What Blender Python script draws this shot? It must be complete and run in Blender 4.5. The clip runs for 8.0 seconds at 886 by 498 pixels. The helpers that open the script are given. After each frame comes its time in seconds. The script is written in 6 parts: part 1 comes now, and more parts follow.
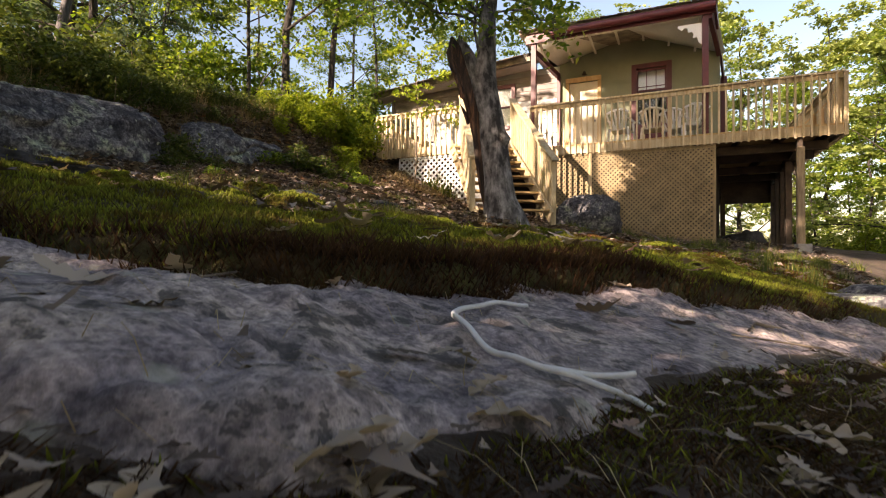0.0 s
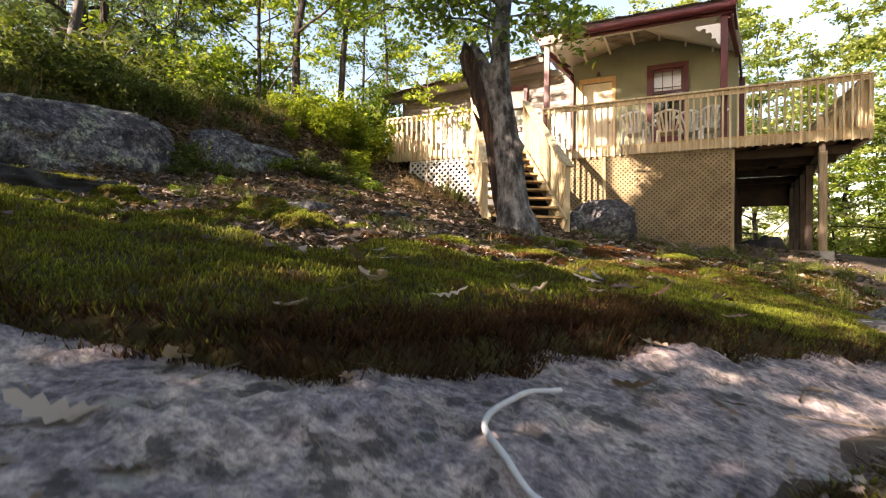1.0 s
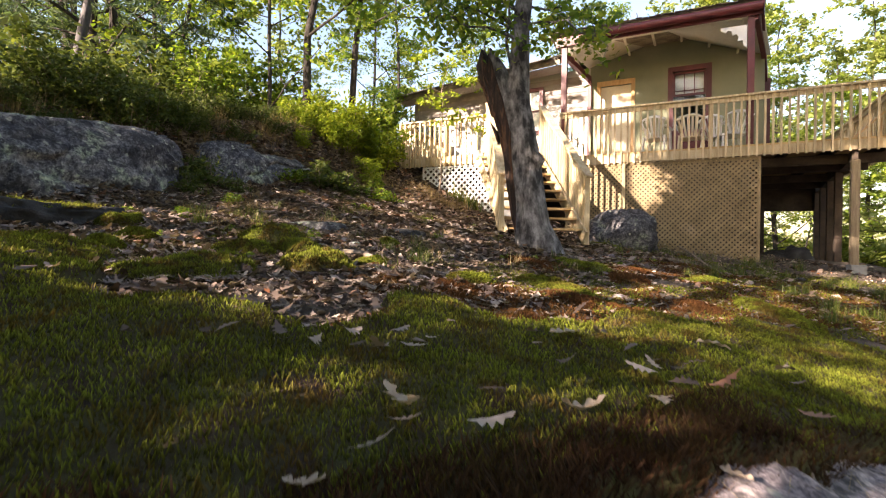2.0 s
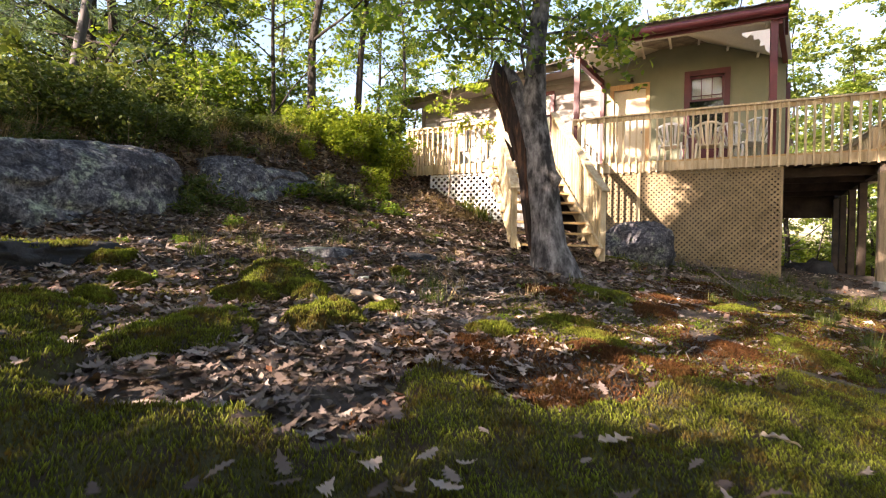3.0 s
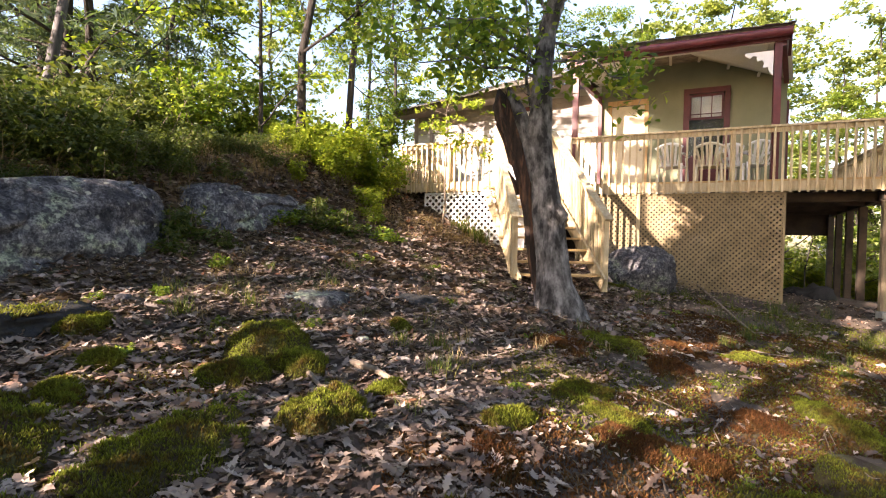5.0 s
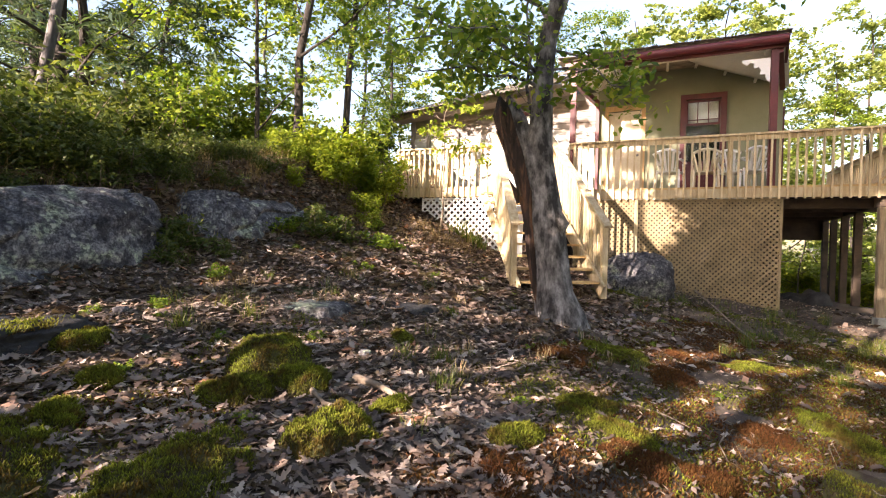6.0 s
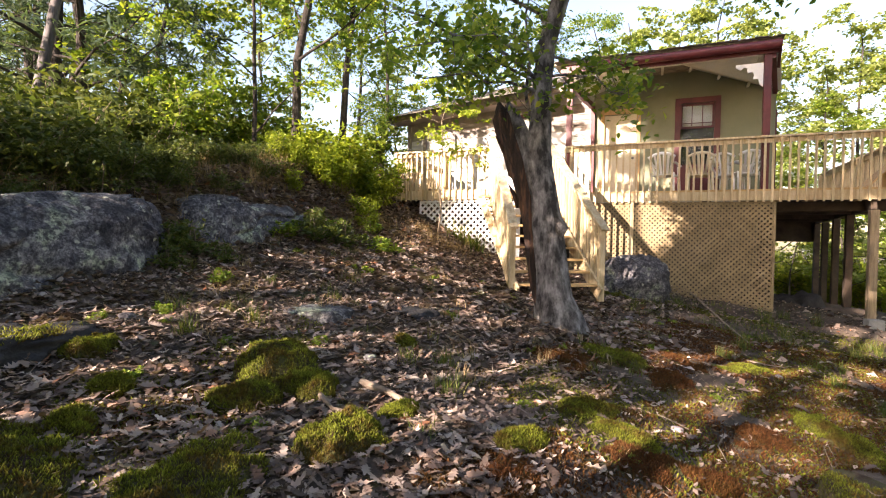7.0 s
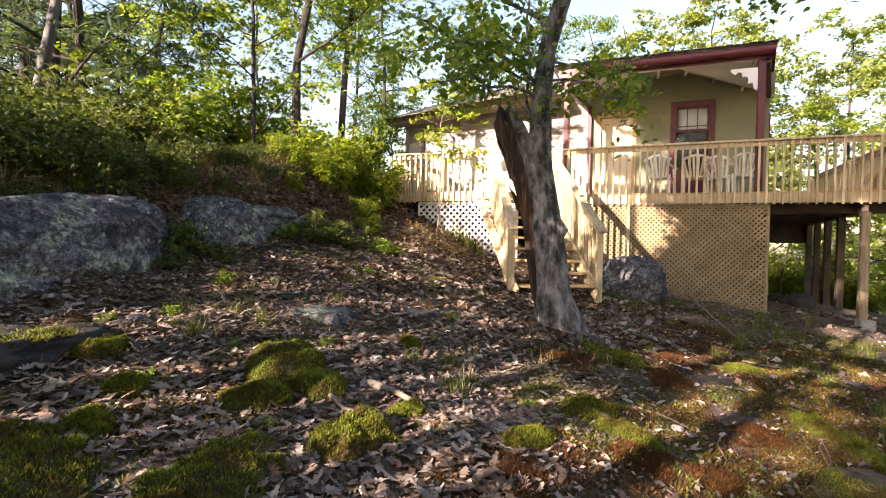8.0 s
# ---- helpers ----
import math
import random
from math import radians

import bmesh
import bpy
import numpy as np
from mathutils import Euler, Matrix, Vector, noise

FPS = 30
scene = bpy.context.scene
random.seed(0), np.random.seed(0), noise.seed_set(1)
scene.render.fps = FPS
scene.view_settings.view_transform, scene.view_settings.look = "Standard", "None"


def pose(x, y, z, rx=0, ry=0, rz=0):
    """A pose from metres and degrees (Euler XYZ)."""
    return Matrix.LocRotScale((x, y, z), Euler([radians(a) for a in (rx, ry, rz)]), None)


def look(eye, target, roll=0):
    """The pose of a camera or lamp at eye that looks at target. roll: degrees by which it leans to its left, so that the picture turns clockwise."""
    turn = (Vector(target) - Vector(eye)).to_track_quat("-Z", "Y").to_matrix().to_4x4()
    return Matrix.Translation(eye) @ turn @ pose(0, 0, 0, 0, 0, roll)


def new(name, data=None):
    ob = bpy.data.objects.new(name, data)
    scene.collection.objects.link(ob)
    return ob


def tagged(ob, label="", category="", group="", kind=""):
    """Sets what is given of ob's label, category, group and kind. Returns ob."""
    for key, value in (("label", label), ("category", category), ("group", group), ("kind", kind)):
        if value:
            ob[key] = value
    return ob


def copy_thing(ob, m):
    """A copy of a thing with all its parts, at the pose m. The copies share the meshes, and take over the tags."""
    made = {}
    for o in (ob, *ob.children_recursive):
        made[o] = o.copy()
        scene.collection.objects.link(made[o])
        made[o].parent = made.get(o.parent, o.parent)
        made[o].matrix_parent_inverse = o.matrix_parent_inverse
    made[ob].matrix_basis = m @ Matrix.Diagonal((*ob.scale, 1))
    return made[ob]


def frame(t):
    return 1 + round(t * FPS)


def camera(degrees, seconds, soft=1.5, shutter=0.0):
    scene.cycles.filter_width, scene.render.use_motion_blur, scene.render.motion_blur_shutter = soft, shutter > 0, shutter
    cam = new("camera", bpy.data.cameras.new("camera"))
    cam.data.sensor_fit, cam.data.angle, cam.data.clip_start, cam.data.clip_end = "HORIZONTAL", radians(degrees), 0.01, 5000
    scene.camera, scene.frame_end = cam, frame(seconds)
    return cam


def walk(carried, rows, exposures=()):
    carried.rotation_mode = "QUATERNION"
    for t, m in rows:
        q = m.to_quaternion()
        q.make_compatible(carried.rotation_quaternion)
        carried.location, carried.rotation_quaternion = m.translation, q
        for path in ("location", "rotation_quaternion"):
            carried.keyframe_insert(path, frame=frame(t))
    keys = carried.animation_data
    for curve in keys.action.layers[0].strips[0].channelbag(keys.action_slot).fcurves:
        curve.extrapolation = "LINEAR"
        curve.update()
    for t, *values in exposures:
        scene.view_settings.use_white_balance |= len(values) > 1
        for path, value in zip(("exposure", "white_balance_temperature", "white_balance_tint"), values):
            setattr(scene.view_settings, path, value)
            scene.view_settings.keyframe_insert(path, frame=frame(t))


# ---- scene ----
cam = camera(84.0, 8.0, soft=1.1, shutter=0.4)
PATH = [
    (0, (0.314, 0.154, -0.259), (-0.481, 1.989, -0.218), 0.5),
    (0.5, (0.282, 0.198, -0.171), (-0.529, 2.026, -0.138), 0.5),
    (1, (0.23, 0.249, -0.062), (-0.6, 2.068, -0.037), 0.7),
    (1.5, (0.145, 0.331, 0.087), (-0.705, 2.142, 0.102), 0.8),
    (3, (-0.186, 0.677, 0.633), (-1.066, 2.473, 0.61), 1.0),
    (3.5, (-0.298, 0.767, 0.797), (-1.163, 2.57, 0.769), 1.1),
    (4, (-0.377, 0.855, 0.956), (-1.231, 2.664, 0.922), 1.2),
    (4.5, (-0.44, 0.903, 1.066), (-1.282, 2.716, 1.03), 1.3),
    (6, (-0.583, 0.919, 1.228), (-1.393, 2.748, 1.199), 1.4),
    (6.5, (-0.608, 0.879, 1.255), (-1.408, 2.712, 1.229), 1.4),
    (7, (-0.635, 0.832, 1.274), (-1.422, 2.67, 1.247), 1.3),
    (7.5, (-0.661, 0.781, 1.284), (-1.437, 2.624, 1.259), 1.3),
    (8, (-0.695, 0.725, 1.295), (-1.46, 2.573, 1.269), 1.4),
]
walk(cam, [(t, look(eye, target, roll)) for t, eye, target, roll in PATH], [(0.0, 1.9, 7100, 26), (0.5, 2.15, 7000, 25), (1.5, 2.35, 6800, 24), (3.0, 2.46, 6550, 26), (5.0, 2.56, 6550, 27), (8.0, 2.40, 6600, 27)])

# ---- light ----
SUN_WAY = Vector((0.50, 1.0, -0.44)).normalized()
sun = new("sun", bpy.data.lights.new("sun", "SUN"))
sun.matrix_world = look((0, 0, 0), SUN_WAY) @ pose(0, 0, 0)
sun.location = -30 * SUN_WAY
sun.data.energy, sun.data.angle, sun.data.color = 5.0, radians(0.55), (1.0, 0.87, 0.68)
sky_world = bpy.data.worlds.new("sky")
scene.world = sky_world
sky_world.use_nodes = True
wn = sky_world.node_tree
sky = wn.nodes.new("ShaderNodeTexSky")
sky.sky_type, sky.sun_disc = "NISHITA", False
sky.sun_elevation = math.asin(-SUN_WAY.z)
sky.sun_rotation = math.atan2(-SUN_WAY.x, -SUN_WAY.y)
sky.air_density, sky.dust_density, sky.ozone_density = 1.4, 1.5, 1.0
wn.links.new(sky.outputs[0], wn.nodes["Background"].inputs[0])
wn.nodes["Background"].inputs[1].default_value = 0.082

# ---- numbers used by many things ----
DECK_Z, RAIL_Z, RIM_Z = 2.42, 3.40, 2.20


def smooth(a, b, v):
    v = np.clip((np.asarray(v, float) - a) / (b - a), 0, 1)
    return v * v * (3 - 2 * v)


def lattice_noise(x, y, size, seed=0):
    """Smooth value noise from -1 to 1 on a plan, with cells of the given size."""
    x, y = np.asarray(x, float) / size + 1000, np.asarray(y, float) / size + 1000
    i, j = np.floor(x).astype(np.int64), np.floor(y).astype(np.int64)
    u, v = x - i, y - j
    u, v = u * u * (3 - 2 * u), v * v * (3 - 2 * v)

    def corner(a, b):
        n = (a * 374761393 + b * 668265263 + seed * 144269) & 0xFFFFFFFF
        n = ((n ^ (n >> 13)) * 1274126177) & 0xFFFFFFFF
        return ((n ^ (n >> 16)) & 0xFFFF) / 32767.5 - 1

    return (corner(i, j) * (1 - u) + corner(i + 1, j) * u) * (1 - v) + (corner(i, j + 1) * (1 - u) + corner(i + 1, j + 1) * u) * v


def slope(x, y):
    """The hillside without its small relief."""
    x, y = np.asarray(x, float), np.asarray(y, float)
    a, b = np.clip(x, -6.6, 4.5), np.clip(y, -2, 13)
    z = -0.4128 - 0.2376 * a + 0.0291 * b - 0.0382 * a * a + 0.0089 * a * b + 0.0027 * b * b + 0.0044 * a * a * b - 0.0037 * a**3
    z = z + 0.62 * smooth(5.75, 6.7, -x) * (1 - smooth(8, 10, y)) * smooth(0.5, 2.5, y)
    z = z + 0.10 * np.clip(-6.6 - x, 0, 12) - 0.16 * np.clip(x - 4.5, 0, 14) - 0.05 * np.clip(y - 13, 0, 30)
    z = z - 0.045 * np.exp(-((x + 0.2) ** 2 + (y - 1.1) ** 2) / 0.5) - 0.05 * np.exp(-((x - 0.3) ** 2 + (y - 0.2) ** 2) / 0.3)
    z = z - 0.09 * np.exp(-((x + 1.15) ** 2 / 0.35 + (y - 0.85) ** 2 / 0.16))
    return z - 0.04 * np.clip(-2 - y, 0, 25)


def rise(x, y):
    """The height of the ground."""
    near = 1 - smooth(14, 40, np.hypot(x, y - 5))
    out = 0.035 * lattice_noise(x, y, 0.55, 1) + 0.018 * lattice_noise(x, y, 0.19, 2) + 0.05 * lattice_noise(x, y, 1.7, 3)
    out = out * (0.25 + 0.75 * smooth(1.2, 3.0, np.hypot(np.asarray(x, float) - 0.3, np.asarray(y, float) - 0.2)))
    return slope(x, y) + out * (0.4 + 0.6 * near)


ROCK_LINE = ((-3.8, 0.02), (-1.55, 0.34), (-0.92, 0.46), (-0.54, 0.62), (-0.235, 0.775), (-0.09, 0.97), (0.065, 1.27), (0.30, 1.66), (0.60, 2.15), (0.93, 2.57), (1.5, 3.4), (2.4, 4.4))
ROCK_HALF = (0.42, 0.37, 0.40, 0.41, 0.38, 0.33, 0.30, 0.29, 0.26, 0.23, 0.17, 0.12)


def rock_side(x, y):
    """How far a place lies inside the bare bedrock band (over 0), and the signed distance across its middle line."""
    x, y = np.asarray(x, float), np.asarray(y, float)
    best, inside, across = np.full(x.shape, 99.0), np.full(x.shape, -99.0), np.zeros(x.shape)
    for (ax, ay), (bx, by), ha, hb in zip(ROCK_LINE, ROCK_LINE[1:], ROCK_HALF, ROCK_HALF[1:]):
        dx, dy = bx - ax, by - ay
        t = np.clip(((x - ax) * dx + (y - ay) * dy) / (dx * dx + dy * dy), 0, 1)
        d = np.hypot(x - ax - t * dx, y - ay - t * dy)
        near = d < best
        best = np.where(near, d, best)
        inside = np.where(near, ha + t * (hb - ha) - d, inside)
        across = np.where(near, np.sign(dx * (y - ay) - dy * (x - ax)) * d, across)
    return inside, across


def bank_off(x, y):
    """How far above the bedrock's ragged upper edge a place lies; under 0 on the other side."""
    inside, across = rock_side(x, y)
    return np.where(across > 0, -inside + 0.07 * lattice_noise(x, y, 0.21, 5), -1.0)


def moss_amount(x, y):
    """1 inside the thick moss bank above the bedrock, 0 away from it."""
    width = 1.45 + 0.35 * lattice_noise(x, y, 0.7, 7)
    off = bank_off(x, y)
    a, b = np.asarray(x, float) + 1.95, np.asarray(y, float) - 2.15
    gap = np.hypot((0.80 * a + 0.60 * b) / 0.95, (-0.60 * a + 0.80 * b) / 0.24) + 0.5 * lattice_noise(x, y, 0.25, 8)
    return smooth(0.0, 0.08, off) * (1 - smooth(width, width + 0.12, off)) * smooth(0.85, 1.15, gap)


# ---- materials ----
def noded(name):
    m = bpy.data.materials.new(name)
    m.use_nodes = True
    t = m.node_tree
    return m, t, t.nodes["Principled BSDF"]


def ramp(t, source, stops):
    r = t.nodes.new("ShaderNodeValToRGB")
    while len(r.color_ramp.elements) < len(stops):
        r.color_ramp.elements.new(0.5)
    for e, (p, c) in zip(r.color_ramp.elements, stops):
        e.position, e.color = p, (*c, 1)
    t.links.new(source, r.inputs[0])
    return r.outputs[0]


def noise_tex(t, scale, detail=5.0, rough=0.6, stretch=None, world=False):
    c = t.nodes.new("ShaderNodeNewGeometry").outputs["Position"] if world else t.nodes.new("ShaderNodeTexCoord").outputs["Object"]
    if stretch:
        mp = t.nodes.new("ShaderNodeMapping")
        mp.inputs["Scale"].default_value = stretch
        t.links.new(c, mp.inputs[0])
        c = mp.outputs[0]
    n = t.nodes.new("ShaderNodeTexNoise")
    n.inputs["Scale"].default_value, n.inputs["Detail"].default_value, n.inputs["Roughness"].default_value = scale, detail, rough
    t.links.new(c, n.inputs["Vector"])
    return n.outputs["Fac"]


def mixed(t, fac, a, b, how="MIX"):
    m = t.nodes.new("ShaderNodeMix")
    m.data_type, m.blend_type = "RGBA", how
    for v, i in ((fac, 0), (a, 6), (b, 7)):
        if isinstance(v, (int, float)):
            m.inputs[i].default_value = v
        elif isinstance(v, tuple):
            m.inputs[i].default_value = (*v, 1)
        else:
            t.links.new(v, m.inputs[i])
    return m.outputs[2]


def bumped(t, b, height, strength, distance=0.02):
    n = t.nodes.new("ShaderNodeBump")
    n.inputs["Strength"].default_value, n.inputs["Distance"].default_value = strength, distance
    t.links.new(height, n.inputs["Height"])
    t.links.new(n.outputs[0], b.inputs["Normal"])


def varied(t, colour, low, high, island=False):
    """Shifts the brightness from piece to piece."""
    src = t.nodes.new("ShaderNodeNewGeometry").outputs["Random Per Island"] if island else t.nodes.new("ShaderNodeObjectInfo").outputs["Random"]
    mr = t.nodes.new("ShaderNodeMapRange")
    mr.inputs[3].default_value, mr.inputs[4].default_value = low, high
    t.links.new(src, mr.inputs[0])
    hs = t.nodes.new("ShaderNodeHueSaturation")
    t.links.new(mr.outputs[0], hs.inputs["Value"])
    t.links.new(colour, hs.inputs["Color"])
    return hs.outputs[0]


def surface(name, stops, scale, fine=None, rough=0.85, bump=0.4, depth=0.01, stretch=None, vary=None, metal=0.0, world=False, stain=None):
    """A matt material of two scales of noise; stops: the colours of the broad one."""
    m, t, b = noded(name)
    wide = noise_tex(t, scale, 4, 0.65, stretch, world)
    small = noise_tex(t, fine or scale * 9, 5, 0.7, stretch, world)
    col = ramp(t, wide, stops)
    col = mixed(t, 0.55, col, ramp(t, small, [(0.25, (0.42, 0.42, 0.42)), (0.75, (0.80, 0.80, 0.80))]), "OVERLAY")
    if stain:
        col = mixed(t, ramp(t, noise_tex(t, stain[1], 6, 0.7, None, world), [(stain[2], (0, 0, 0)), (stain[2] + 0.12, (1, 1, 1))]), col, stain[0])
    if vary:
        col = varied(t, col, *vary)
    t.links.new(col, b.inputs["Base Color"])
    b.inputs["Roughness"].default_value, b.inputs["Metallic"].default_value = rough, metal
    bumped(t, b, small, bump, depth)
    return m


def leafy(name, stops, through_it=0.45, rough=0.5, vary=True):
    """Leaves: each one its own shade, with light that shines through."""
    m, t, b = noded(name)
    g = t.nodes.new("ShaderNodeNewGeometry")
    col = ramp(t, g.outputs["Random Per Island"], stops)
    col = mixed(t, 0.4, col, ramp(t, noise_tex(t, 0.7, 2, 0.5, None, True), [(0.3, (0.35, 0.35, 0.30)), (0.7, (0.75, 0.75, 0.70))]), "OVERLAY")
    t.links.new(col, b.inputs["Base Color"])
    b.inputs["Roughness"].default_value = rough
    b.inputs["Specular IOR Level"].default_value = 0.35
    tr = t.nodes.new("ShaderNodeBsdfTranslucent")
    t.links.new(mixed(t, 1.0, col, (1.0, 1.0, 0.45), "MULTIPLY"), tr.inputs[0])
    mx = t.nodes.new("ShaderNodeMixShader")
    mx.inputs[0].default_value = through_it
    t.links.new(b.outputs[0], mx.inputs[1])
    t.links.new(tr.outputs[0], mx.inputs[2])
    t.links.new(mx.outputs[0], t.nodes["Material Output"].inputs[0])
    return m


M_SOIL = surface("leafy soil", [(0.30, (0.030, 0.020, 0.014)), (0.50, (0.060, 0.042, 0.030)), (0.70, (0.11, 0.080, 0.056))], 1.6, 30, 0.95, 0.9, 0.02, world=True, stain=((0.05, 0.06, 0.018), 2.2, 0.56))


def stone(name, stops, scale, spots, speck, lichen=0.4, grain=0.9, relief=0.7):
    """Weathered granite: mottled grains, pale round lichens and dark specks and streaks."""
    m, t, b = noded(name)
    wide, mid, fine = noise_tex(t, scale, 5, 0.7, None, True), noise_tex(t, scale * 4.3, 4, 0.7, None, True), noise_tex(t, scale * 16, 4, 0.75, None, True)
    col = ramp(t, wide, stops)
    col = mixed(t, grain, col, ramp(t, mid, [(0.40, (0.18, 0.18, 0.20)), (0.5, (0.48, 0.48, 0.48)), (0.60, (0.80, 0.78, 0.74))]), "OVERLAY")
    col = mixed(t, grain * 0.85, col, ramp(t, fine, [(0.38, (0.20, 0.20, 0.20)), (0.62, (0.78, 0.78, 0.78))]), "OVERLAY")
    vo = t.nodes.new("ShaderNodeTexVoronoi")
    vo.inputs["Scale"].default_value = spots
    wob = t.nodes.new("ShaderNodeVectorMath")
    wob.operation = "ADD"
    nz = t.nodes.new("ShaderNodeTexNoise")
    nz.inputs["Scale"].default_value = spots * 2.5
    g = t.nodes.new("ShaderNodeNewGeometry")
    sc = t.nodes.new("ShaderNodeVectorMath")
    sc.operation = "SCALE"
    sc.inputs[3].default_value = 0.35 / spots
    t.links.new(g.outputs["Position"], nz.inputs["Vector"])
    t.links.new(nz.outputs["Color"], sc.inputs[0])
    t.links.new(g.outputs["Position"], wob.inputs[0])
    t.links.new(sc.outputs[0], wob.inputs[1])
    t.links.new(wob.outputs[0], vo.inputs["Vector"])
    disc = ramp(t, vo.outputs["Distance"], [(0.16, (1, 1, 1)), (0.24, (0, 0, 0))])
    some = ramp(t, noise_tex(t, spots * 0.35, 3, 0.6, None, True), [(0.44, (0, 0, 0)), (0.54, (lichen, lichen, lichen))])
    col = mixed(t, mixed(t, 1.0, disc, some, "MULTIPLY"), col, (0.36, 0.37, 0.30))
    dark = ramp(t, noise_tex(t, speck, 5, 0.75, None, True), [(0.54, (0, 0, 0)), (0.60, (0.85, 0.85, 0.85))])
    col = mixed(t, dark, col, (0.035, 0.034, 0.036))
    t.links.new(col, b.inputs["Base Color"])
    b.inputs["Roughness"].default_value = 0.92
    b.inputs["Specular IOR Level"].default_value = 0.25
    bumped(t, b, mixed(t, 0.25, mid, fine), relief, 0.03)
    return m


M_ROCK = stone("lichen granite", [(0.30, (0.10, 0.084, 0.096)), (0.43, (0.215, 0.184, 0.196)), (0.55, (0.325, 0.275, 0.268)), (0.68, (0.44, 0.37, 0.325))], 4.5, 9, 9, 0.5, 0.65, 0.35)
M_CLIFF = stone("lichen cliff rock", [(0.38, (0.046, 0.045, 0.050)), (0.48, (0.090, 0.088, 0.096)), (0.56, (0.138, 0.137, 0.140)), (0.63, (0.22, 0.25, 0.185))], 2.4, 8, 13, 0.85)
M_DARKROCK = surface("dark damp rock", [(0.35, (0.010, 0.010, 0.011)), (0.65, (0.034, 0.033, 0.034))], 4, 40, 0.85, 0.8, 0.02, world=True)
M_LUMBER = surface("pressure treated lumber", [(0.32, (0.33, 0.245, 0.13)), (0.52, (0.48, 0.385, 0.235)), (0.70, (0.58, 0.49, 0.33))], 2.5, 40, 0.75, 0.3, 0.004, (6, 6, 0.8), (0.82, 1.12), world=True)
M_TREAD = surface("worn tread lumber", [(0.32, (0.28, 0.18, 0.075)), (0.6, (0.42, 0.29, 0.13))], 3, 40, 0.75, 0.3, 0.004, None, (0.85, 1.1), world=True)
M_LATTICE = surface("tan lattice", [(0.35, (0.175, 0.130, 0.068)), (0.65, (0.265, 0.202, 0.112))], 3, 50, 0.8, 0.3, 0.003, None, (0.85, 1.12), world=True)
M_WHITELAT = surface("white lattice paint", [(0.35, (0.70, 0.70, 0.69)), (0.65, (0.82, 0.82, 0.80))], 4, 50, 0.6, 0.2, 0.003, None, (0.94, 1.04), world=True)
# darkened timber: the shade under the deck is put into its colour
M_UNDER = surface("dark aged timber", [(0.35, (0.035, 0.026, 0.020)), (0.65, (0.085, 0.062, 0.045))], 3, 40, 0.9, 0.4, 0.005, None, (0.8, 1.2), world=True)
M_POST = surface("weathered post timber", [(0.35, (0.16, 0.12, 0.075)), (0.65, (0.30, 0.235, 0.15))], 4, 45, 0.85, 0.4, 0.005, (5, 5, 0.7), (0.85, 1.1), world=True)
M_GREEN = surface("sage green stucco", [(0.35, (0.165, 0.175, 0.115)), (0.65, (0.205, 0.215, 0.145))], 1.3, 60, 0.85, 0.25, 0.004, world=True)
M_SIDING = surface("pale grey siding", [(0.35, (0.34, 0.34, 0.335)), (0.65, (0.43, 0.43, 0.42))], 1.5, 40, 0.65, 0.15, 0.003, (0.4, 1, 4), (0.95, 1.04), world=True)
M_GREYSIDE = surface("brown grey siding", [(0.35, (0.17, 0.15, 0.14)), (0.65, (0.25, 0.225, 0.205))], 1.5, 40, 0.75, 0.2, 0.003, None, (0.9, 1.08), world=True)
M_RED = surface("maroon trim paint", [(0.35, (0.070, 0.012, 0.016)), (0.65, (0.115, 0.020, 0.024))], 3, 30, 0.45, 0.12, 0.003, None, (0.9, 1.08), world=True)
M_CEIL = surface("cream soffit paint", [(0.35, (0.60, 0.58, 0.49)), (0.65, (0.70, 0.68, 0.58))], 1.5, 30, 0.7, 0.1, 0.003, world=True)
M_SHINGLE = surface("asphalt shingles", [(0.35, (0.11, 0.095, 0.075)), (0.65, (0.24, 0.215, 0.165))], 5, 90, 0.9, 0.6, 0.006, None, (0.75, 1.2), world=True)
M_DOOR = surface("cream door paint", [(0.35, (0.58, 0.50, 0.36)), (0.65, (0.68, 0.60, 0.46))], 2, 30, 0.55, 0.1, 0.003, world=True)
M_JAMB = surface("varnished pine jamb", [(0.35, (0.42, 0.25, 0.10)), (0.65, (0.55, 0.36, 0.17))], 3, 40, 0.55, 0.15, 0.003, (5, 5, 0.8), world=True)
M_PLASTIC = surface("white resin", [(0.35, (0.74, 0.74, 0.74)), (0.65, (0.82, 0.82, 0.81))], 3, 60, 0.35, 0.05, 0.001, world=True)
M_CREAM = surface("cream resin", [(0.35, (0.62, 0.54, 0.38)), (0.65, (0.70, 0.62, 0.46))], 3, 60, 0.4, 0.05, 0.001, world=True)
M_CONCRETE = surface("grey concrete block", [(0.35, (0.19, 0.19, 0.185)), (0.65, (0.28, 0.28, 0.27))], 9, 80, 0.95, 0.5, 0.004, world=True)
M_BARK = surface("grey mottled bark", [(0.40, (0.026, 0.023, 0.022)), (0.45, (0.075, 0.070, 0.067)), (0.53, (0.140, 0.131, 0.127)), (0.64, (0.275, 0.262, 0.255))], 8, 40, 0.9, 0.9, 0.02, (1, 1, 0.45), world=True, stain=((0.055, 0.045, 0.042), 5.0, 0.58))
M_ROT = surface("rotten red brown heartwood", [(0.38, (0.016, 0.011, 0.009)), (0.52, (0.045, 0.026, 0.018)), (0.66, (0.15, 0.075, 0.042))], 6, 40, 0.95, 1.0, 0.02, (1.6, 1.6, 0.25), world=True)
